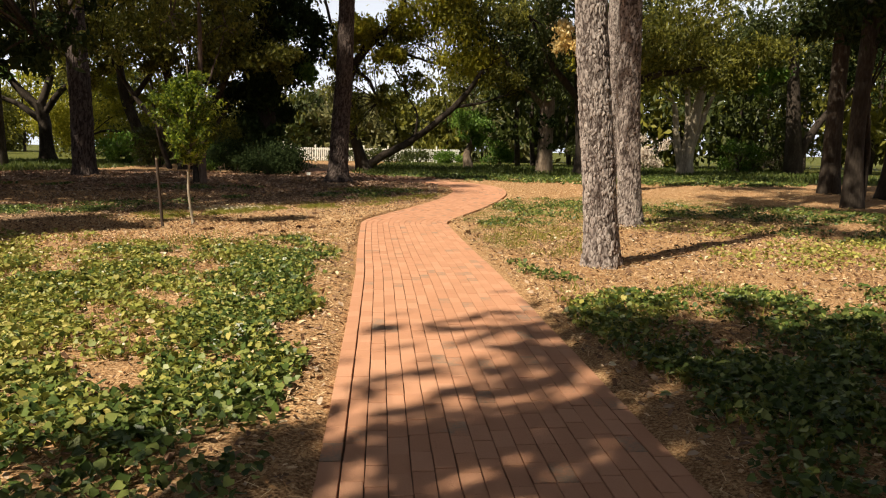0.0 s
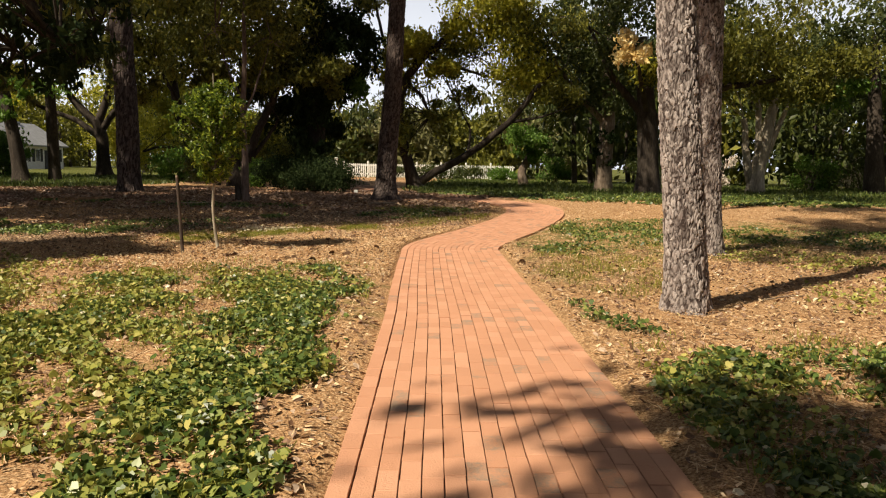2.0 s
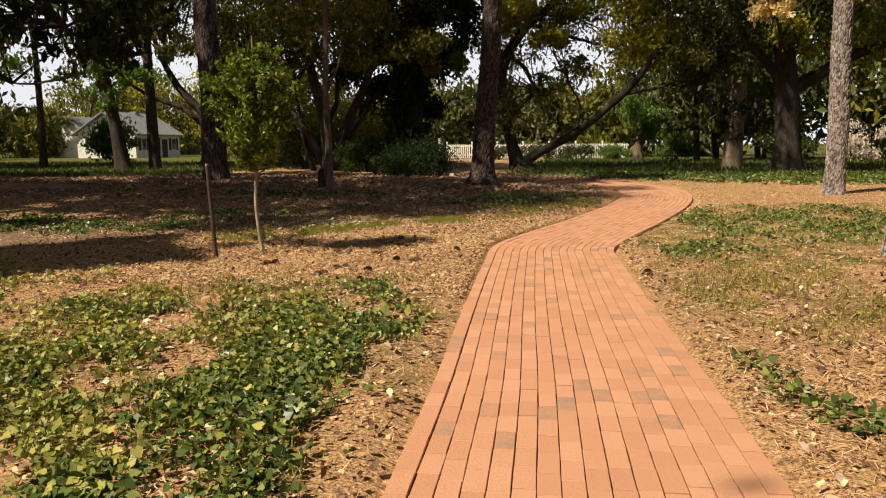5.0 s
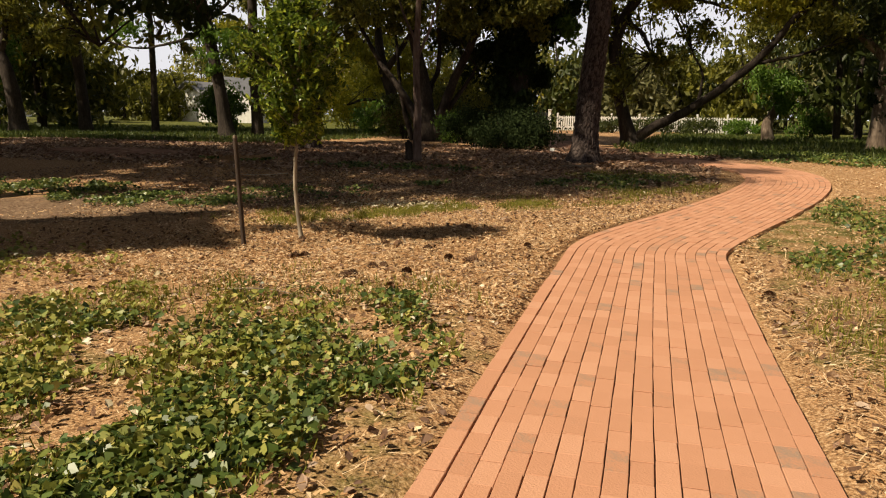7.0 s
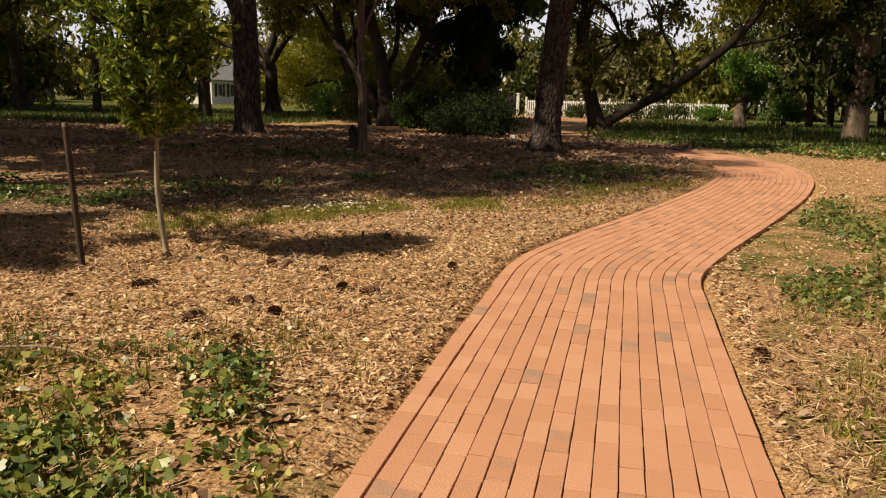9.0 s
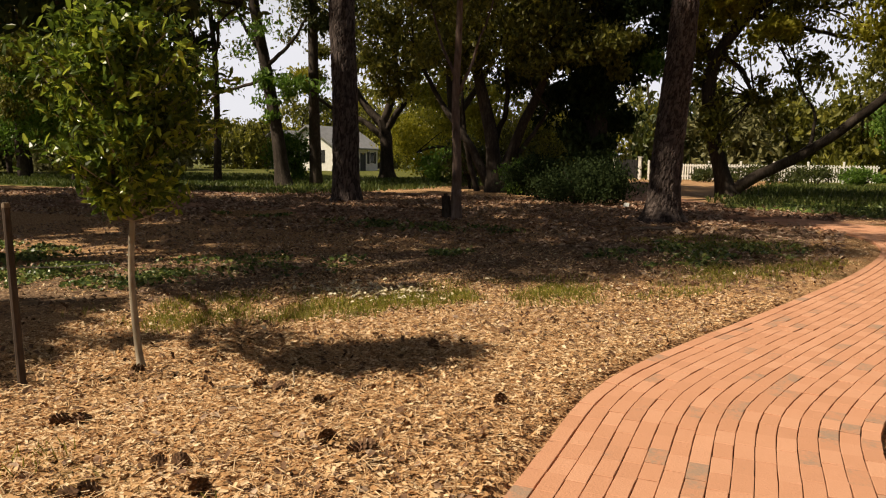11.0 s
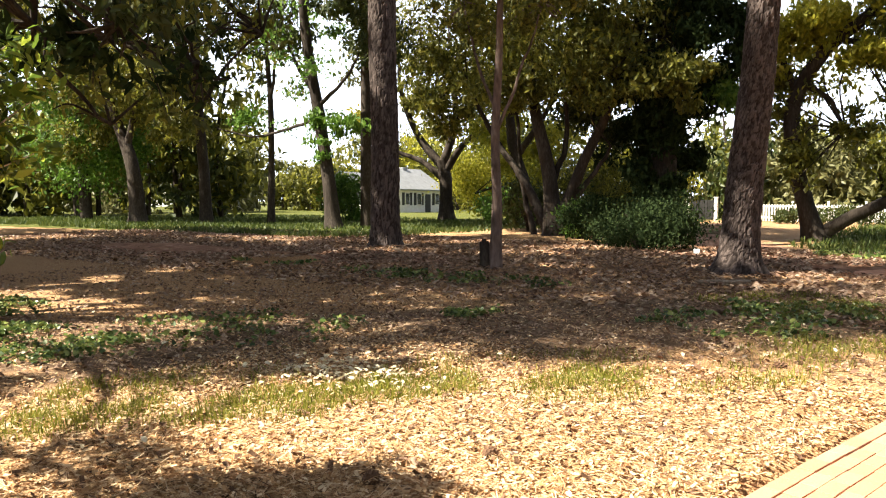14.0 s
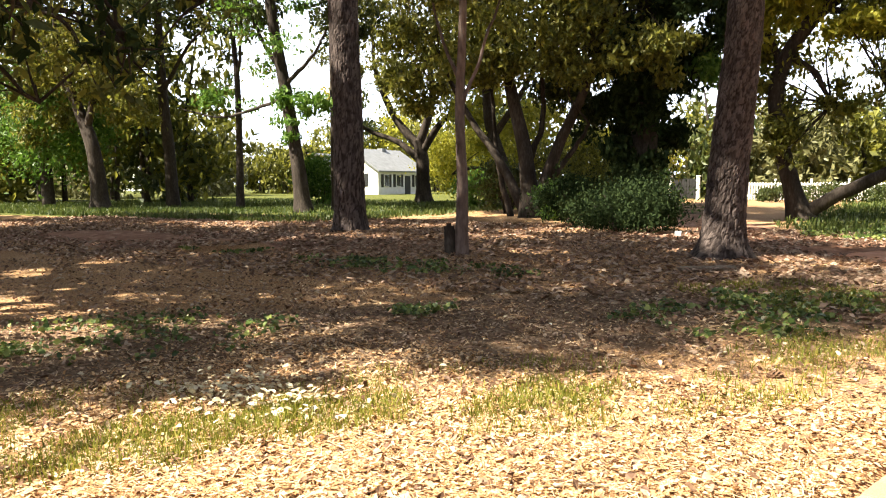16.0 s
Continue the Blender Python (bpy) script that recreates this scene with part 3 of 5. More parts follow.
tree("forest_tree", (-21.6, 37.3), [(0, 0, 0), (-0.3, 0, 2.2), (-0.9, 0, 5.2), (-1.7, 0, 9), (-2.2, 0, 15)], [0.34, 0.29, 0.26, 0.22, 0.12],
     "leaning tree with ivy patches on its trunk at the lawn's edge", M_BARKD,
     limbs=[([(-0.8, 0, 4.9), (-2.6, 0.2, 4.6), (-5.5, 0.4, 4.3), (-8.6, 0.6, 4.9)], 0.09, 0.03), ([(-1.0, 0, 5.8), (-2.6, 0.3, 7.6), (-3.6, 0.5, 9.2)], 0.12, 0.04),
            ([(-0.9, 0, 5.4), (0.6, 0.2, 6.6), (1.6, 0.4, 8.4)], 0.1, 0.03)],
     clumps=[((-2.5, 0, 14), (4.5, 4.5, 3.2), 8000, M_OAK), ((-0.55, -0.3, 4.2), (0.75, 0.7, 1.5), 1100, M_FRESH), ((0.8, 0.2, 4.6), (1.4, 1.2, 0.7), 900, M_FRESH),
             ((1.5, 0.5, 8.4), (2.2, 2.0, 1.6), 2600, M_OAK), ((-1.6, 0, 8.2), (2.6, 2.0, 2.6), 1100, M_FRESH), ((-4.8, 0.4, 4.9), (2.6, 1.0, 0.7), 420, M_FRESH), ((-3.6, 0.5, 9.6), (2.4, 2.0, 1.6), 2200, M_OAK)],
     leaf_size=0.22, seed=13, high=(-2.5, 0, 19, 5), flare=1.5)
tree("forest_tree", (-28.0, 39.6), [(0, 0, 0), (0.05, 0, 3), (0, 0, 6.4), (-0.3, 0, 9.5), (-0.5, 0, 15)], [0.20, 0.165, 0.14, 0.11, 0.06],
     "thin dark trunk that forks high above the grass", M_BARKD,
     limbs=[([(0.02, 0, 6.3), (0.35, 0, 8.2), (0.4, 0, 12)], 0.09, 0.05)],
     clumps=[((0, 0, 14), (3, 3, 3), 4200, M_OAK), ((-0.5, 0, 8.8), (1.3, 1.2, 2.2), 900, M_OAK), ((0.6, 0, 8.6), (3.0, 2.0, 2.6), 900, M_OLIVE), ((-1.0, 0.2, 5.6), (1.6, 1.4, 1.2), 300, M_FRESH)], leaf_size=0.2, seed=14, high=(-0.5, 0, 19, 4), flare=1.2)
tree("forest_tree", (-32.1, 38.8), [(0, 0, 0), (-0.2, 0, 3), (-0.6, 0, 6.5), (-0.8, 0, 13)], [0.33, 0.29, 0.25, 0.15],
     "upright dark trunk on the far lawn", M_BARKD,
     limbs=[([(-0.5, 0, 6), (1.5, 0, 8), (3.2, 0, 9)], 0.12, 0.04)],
     # the 16 m clump is added out of view to shade the old live oak
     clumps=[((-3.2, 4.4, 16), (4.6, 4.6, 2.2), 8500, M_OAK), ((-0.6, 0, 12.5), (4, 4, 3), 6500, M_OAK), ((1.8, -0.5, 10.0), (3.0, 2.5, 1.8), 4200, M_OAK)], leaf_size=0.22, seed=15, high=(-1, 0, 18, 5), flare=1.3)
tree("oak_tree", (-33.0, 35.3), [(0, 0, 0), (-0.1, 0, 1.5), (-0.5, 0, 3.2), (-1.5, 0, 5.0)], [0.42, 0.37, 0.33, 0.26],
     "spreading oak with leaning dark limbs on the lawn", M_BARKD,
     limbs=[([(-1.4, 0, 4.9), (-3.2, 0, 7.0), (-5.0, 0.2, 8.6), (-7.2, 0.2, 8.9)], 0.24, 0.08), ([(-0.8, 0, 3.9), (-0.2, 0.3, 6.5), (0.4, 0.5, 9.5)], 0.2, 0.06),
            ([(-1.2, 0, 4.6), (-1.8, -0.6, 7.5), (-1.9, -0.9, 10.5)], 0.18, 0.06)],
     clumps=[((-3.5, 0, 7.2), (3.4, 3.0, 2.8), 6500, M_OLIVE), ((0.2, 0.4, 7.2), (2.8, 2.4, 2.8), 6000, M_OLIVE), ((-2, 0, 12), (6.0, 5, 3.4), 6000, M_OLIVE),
             # the last clump is added mostly out of view, towards the sun, to shade the trunk
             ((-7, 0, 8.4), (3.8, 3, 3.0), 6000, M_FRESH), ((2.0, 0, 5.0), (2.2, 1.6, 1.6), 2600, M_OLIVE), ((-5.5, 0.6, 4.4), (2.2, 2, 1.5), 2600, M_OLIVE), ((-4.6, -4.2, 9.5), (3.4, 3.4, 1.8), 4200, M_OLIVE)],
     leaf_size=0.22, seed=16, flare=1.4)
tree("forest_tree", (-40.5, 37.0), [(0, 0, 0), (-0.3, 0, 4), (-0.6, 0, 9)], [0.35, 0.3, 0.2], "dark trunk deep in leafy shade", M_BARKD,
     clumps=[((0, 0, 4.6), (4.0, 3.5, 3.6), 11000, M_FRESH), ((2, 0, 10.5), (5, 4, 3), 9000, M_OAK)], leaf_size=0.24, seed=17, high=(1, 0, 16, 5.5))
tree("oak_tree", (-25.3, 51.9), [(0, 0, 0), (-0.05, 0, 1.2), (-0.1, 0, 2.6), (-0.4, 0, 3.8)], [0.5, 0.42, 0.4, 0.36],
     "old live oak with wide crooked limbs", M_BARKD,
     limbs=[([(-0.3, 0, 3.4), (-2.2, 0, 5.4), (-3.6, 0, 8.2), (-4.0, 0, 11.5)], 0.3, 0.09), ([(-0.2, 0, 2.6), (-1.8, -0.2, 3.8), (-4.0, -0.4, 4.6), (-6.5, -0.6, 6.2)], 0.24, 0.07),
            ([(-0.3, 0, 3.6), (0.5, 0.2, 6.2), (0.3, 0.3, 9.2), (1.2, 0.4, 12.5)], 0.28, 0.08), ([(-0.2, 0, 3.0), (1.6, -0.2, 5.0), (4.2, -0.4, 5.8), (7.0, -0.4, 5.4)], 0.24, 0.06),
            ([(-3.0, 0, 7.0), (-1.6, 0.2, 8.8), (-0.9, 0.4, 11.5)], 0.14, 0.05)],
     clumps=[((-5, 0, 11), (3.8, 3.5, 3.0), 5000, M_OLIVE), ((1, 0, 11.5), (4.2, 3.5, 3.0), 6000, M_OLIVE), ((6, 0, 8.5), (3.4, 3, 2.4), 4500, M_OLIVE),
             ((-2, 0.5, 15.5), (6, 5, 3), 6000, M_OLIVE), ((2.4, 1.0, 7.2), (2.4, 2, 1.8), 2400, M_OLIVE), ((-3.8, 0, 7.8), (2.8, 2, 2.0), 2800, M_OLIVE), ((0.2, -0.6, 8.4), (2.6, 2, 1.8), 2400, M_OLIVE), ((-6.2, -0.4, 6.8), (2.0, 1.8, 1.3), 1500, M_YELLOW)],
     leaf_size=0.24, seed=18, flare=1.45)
# its high crown is added out of view to darken the grove beneath
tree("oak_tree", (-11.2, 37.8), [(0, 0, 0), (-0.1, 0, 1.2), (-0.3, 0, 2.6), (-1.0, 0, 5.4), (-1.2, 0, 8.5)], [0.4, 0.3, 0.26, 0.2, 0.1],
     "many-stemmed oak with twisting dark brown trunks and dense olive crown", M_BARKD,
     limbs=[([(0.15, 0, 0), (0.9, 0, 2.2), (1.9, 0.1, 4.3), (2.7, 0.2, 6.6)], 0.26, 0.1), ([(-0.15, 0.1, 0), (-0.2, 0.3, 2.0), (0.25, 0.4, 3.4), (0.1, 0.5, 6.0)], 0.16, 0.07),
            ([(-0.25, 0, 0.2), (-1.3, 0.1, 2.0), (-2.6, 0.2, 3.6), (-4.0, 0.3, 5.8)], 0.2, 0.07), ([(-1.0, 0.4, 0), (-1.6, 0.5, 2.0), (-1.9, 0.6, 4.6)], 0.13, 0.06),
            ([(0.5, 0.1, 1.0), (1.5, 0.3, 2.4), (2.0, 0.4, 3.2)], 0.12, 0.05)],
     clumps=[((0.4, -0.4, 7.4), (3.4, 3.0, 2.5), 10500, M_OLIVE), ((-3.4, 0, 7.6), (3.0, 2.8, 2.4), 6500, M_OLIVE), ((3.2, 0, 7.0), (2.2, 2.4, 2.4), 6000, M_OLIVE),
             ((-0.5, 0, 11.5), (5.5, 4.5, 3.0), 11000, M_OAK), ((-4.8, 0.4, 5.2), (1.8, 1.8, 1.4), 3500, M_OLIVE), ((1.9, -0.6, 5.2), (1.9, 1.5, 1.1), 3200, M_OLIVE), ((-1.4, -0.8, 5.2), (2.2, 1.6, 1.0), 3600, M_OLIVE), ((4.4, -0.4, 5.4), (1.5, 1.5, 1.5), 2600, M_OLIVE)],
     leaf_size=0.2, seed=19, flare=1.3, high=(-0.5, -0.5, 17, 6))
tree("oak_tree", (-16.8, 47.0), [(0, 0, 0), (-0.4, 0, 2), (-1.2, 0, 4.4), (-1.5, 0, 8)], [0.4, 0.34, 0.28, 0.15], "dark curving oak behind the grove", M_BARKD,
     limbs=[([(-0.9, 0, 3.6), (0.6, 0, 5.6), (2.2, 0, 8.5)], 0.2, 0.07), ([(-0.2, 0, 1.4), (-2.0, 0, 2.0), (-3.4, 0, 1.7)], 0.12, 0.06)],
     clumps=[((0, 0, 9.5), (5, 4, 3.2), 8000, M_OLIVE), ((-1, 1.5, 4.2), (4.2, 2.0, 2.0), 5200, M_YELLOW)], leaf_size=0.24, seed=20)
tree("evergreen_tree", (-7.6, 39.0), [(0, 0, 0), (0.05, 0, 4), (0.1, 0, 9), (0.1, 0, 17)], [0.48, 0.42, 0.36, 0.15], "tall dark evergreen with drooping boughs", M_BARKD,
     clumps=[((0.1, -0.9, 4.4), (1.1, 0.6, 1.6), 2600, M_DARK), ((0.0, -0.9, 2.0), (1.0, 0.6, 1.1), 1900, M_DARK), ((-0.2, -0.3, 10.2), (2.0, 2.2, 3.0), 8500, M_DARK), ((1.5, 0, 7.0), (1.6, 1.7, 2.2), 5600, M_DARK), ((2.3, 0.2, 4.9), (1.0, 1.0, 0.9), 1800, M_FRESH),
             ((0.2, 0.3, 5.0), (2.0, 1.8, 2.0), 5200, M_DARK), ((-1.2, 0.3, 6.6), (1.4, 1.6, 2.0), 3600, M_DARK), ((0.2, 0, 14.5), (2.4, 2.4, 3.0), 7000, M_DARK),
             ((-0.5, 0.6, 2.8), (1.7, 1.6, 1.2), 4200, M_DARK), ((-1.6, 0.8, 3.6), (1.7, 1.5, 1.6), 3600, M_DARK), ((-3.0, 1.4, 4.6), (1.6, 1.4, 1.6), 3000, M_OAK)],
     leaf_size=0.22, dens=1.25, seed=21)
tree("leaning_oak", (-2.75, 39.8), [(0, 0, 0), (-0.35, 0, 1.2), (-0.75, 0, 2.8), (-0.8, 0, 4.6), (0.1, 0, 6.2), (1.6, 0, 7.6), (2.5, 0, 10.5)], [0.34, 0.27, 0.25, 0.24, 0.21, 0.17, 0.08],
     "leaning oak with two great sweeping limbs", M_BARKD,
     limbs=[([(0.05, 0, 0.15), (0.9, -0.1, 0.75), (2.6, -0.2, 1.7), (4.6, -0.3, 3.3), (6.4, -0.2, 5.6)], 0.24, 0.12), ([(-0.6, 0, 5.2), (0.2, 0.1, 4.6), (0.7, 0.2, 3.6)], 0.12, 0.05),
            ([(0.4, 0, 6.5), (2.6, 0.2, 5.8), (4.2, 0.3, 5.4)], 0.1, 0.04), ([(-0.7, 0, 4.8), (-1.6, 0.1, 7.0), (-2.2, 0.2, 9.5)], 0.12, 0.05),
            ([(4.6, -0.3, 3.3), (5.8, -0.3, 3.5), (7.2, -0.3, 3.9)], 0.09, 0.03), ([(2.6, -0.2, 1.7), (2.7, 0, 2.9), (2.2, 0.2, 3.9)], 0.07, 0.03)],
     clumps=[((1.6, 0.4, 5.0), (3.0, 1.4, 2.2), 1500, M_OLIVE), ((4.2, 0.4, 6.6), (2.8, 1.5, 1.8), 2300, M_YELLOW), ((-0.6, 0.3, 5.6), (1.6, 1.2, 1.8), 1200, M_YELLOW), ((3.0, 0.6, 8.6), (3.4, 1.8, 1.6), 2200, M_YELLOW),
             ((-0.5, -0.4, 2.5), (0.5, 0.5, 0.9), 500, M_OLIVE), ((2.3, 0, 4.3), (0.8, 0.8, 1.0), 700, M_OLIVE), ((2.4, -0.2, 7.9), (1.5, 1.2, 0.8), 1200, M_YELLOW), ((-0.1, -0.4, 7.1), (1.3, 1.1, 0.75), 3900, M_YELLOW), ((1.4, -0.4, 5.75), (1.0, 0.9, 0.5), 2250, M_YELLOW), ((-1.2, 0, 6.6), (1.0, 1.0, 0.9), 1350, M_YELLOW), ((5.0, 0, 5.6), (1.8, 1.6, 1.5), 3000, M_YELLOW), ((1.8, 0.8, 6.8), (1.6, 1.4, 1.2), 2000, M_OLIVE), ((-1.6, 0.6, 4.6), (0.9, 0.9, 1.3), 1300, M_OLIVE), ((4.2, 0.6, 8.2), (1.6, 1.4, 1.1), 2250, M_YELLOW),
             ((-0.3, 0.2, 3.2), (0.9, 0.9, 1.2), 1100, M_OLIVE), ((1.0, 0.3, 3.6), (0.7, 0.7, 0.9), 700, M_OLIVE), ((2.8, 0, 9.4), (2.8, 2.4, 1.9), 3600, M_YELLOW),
             ((6.2, 0, 8.0), (2.4, 2.2, 1.8), 3200, M_OLIVE), ((-2.4, 0.2, 9.4), (1.6, 1.5, 1.4), 1700, M_OLIVE), ((7.2, 0, 4.6), (1.3, 1.2, 1.0), 1300, M_OLIVE)],
     leaf_size=0.19, dens=1.15, seed=22, flare=1.5, lump=0.4)
tree("oak_tree", (8.2, 37.2), [(0, 0, 0), (-0.05, 0, 1.6), (-0.2, 0, 3.4), (-0.6, 0, 7)], [0.55, 0.47, 0.45, 0.25], "stout dark oak with low heavy crown", M_BARKD,
     limbs=[([(0, 0, 3.2), (2.5, -0.2, 4.6), (5.5, -0.4, 5.2)], 0.3, 0.09), ([(-0.2, 0, 3.6), (-1.0, -2.4, 4.8), (-1.6, -4.5, 5.5)], 0.14, 0.05), ([(-0.2, 0, 3.4), (-1.8, -0.2, 5.2), (-3, -0.3, 7.4)], 0.22, 0.07)],
     clumps=[((-0.5, -0.6, 5.8), (2.6, 2.4, 2.0), 6000, M_OAK), ((3.6, -0.5, 6.4), (3.0, 2.4, 1.9), 5600, M_OLIVE), ((0, 0, 9.5), (5.0, 4, 2.6), 9000, M_OAK),
             ((-1.6, -4.6, 5.7), (1.0, 0.8, 0.95), 1150, M_PEACH), ((-0.9, -2.0, 5.0), (1.5, 1.0, 1.2), 1600, M_YELLOW)], leaf_size=0.2, seed=23, flare=1.2)
tree("ivy_covered_tree", (6.8, 41.3), [(0, 0, 0), (0, 0, 2), (0.1, 0, 5), (0.1, 0, 11)], [0.44, 0.4, 0.36, 0.2], "thick trunk wrapped in ivy with pale foot", M_BARKM,
     limbs=[([(0, 0, 3.4), (-1.6, 0, 5.0), (-3, 0, 7)], 0.2, 0.07)],
     clumps=[((0, -0.05, 2.4), (0.55, 0.55, 1.6), 1700, M_DARK), ((-0.6, 0, 5.6), (2.2, 2.2, 2.2), 5600, M_OAK), ((-2.6, 0, 7.6), (2.8, 2.6, 2.6), 6500, M_OAK),
             ((1.0, 0, 9.2), (3.5, 3.0, 3.0), 6500, M_OAK), ((-1.9, 0, 4.0), (0.9, 0.9, 1.2), 1300, M_OAK)], leaf_size=0.18, seed=24, flare=1.12)
tree("small_tree", (3.15, 51.2), [(0, 0, 0), (-0.1, 0, 0.9), (0.3, 0, 1.9), (0.2, 0, 3.6)], [0.36, 0.27, 0.2, 0.08], "small bright green tree with a short brown trunk", M_BARKM,
     clumps=[((0.2, -0.5, 1.9), (1.0, 0.8, 0.6), 1000, M_FRESH), ((0.3, 0, 3.0), (1.8, 1.7, 1.5), 4600, M_FRESH), ((-0.4, 0, 5.2), (1.9, 1.8, 1.6), 4200, M_OLIVE), ((1.2, 0.2, 7.4), (2.6, 2.2, 2.2), 4600, M_OLIVE)], leaf_size=0.19, seed=25)
tree("pale_trunked_tree", (14.5, 41.6), [(0, 0, 0), (0.05, 0, 1.0), (0.35, 0, 2.8), (0.75, 0, 4.8)], [0.52, 0.38, 0.33, 0.22], "pale-barked tree of several thick upright stems", M_BARKL,
     limbs=[([(-0.15, 0, 0.3), (-0.5, 0, 1.8), (-0.75, 0, 3.8)], 0.25, 0.14), ([(0.1, 0, 0.6), (0.1, 0.1, 2.4), (-0.05, 0.1, 4.6)], 0.25, 0.14),
            ([(0.2, 0, 1.2), (0.8, -0.1, 3.0), (1.3, -0.1, 4.4)], 0.2, 0.1)],
     clumps=[((0.2, -0.3, 6.2), (3.6, 2.8, 2.0), 8500, M_OLIVE), ((3.4, 0, 6.2), (2.4, 2.2, 1.7), 3800, M_OLIVE), ((-2.6, -0.2, 5.8), (2.0, 1.8, 1.6), 3600, M_OLIVE),
             ((0, 0, 9.2), (5, 4, 2.4), 7000, M_OLIVE)], leaf_size=0.2, seed=26)
tree("forest_tree", (21.9, 44.6), [(0, 0, 0), (-0.1, 0, 1.6), (-0.3, 0, 4.4), (-0.6, 0, 8.5)], [0.6, 0.48, 0.36, 0.2], "dark forked tree in deep shade", M_BARKD,
     limbs=[([(0.2, 0, 0.9), (0.9, 0, 2.4), (1.9, 0, 3.8), (3.2, 0, 5.0)], 0.3, 0.12)],
     clumps=[((0, 0, 8.5), (4.5, 4, 3), 8000, M_OAK), ((-3.2, -3.0, 5.0), (1.7, 1.5, 1.1), 2200, M_FRESH), ((4, 0, 6.4), (3, 3, 2), 5000, M_DARK)], leaf_size=0.22, seed=27)
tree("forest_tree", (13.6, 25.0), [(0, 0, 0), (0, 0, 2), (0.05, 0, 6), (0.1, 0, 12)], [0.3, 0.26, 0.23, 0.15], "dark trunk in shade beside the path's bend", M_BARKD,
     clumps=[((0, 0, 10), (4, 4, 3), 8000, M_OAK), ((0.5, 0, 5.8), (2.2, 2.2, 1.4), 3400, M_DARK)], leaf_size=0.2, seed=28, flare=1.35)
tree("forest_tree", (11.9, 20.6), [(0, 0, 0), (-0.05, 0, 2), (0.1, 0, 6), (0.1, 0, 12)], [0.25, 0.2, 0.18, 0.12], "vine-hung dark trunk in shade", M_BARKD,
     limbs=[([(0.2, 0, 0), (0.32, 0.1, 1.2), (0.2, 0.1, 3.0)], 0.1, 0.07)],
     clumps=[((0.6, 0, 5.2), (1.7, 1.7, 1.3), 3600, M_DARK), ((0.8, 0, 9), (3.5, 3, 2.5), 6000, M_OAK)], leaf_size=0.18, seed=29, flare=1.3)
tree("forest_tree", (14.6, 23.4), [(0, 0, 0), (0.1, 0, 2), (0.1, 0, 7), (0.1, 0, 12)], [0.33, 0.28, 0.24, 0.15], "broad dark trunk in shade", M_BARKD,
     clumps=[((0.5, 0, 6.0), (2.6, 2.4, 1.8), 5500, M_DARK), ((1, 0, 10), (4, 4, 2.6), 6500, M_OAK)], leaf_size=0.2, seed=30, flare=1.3)

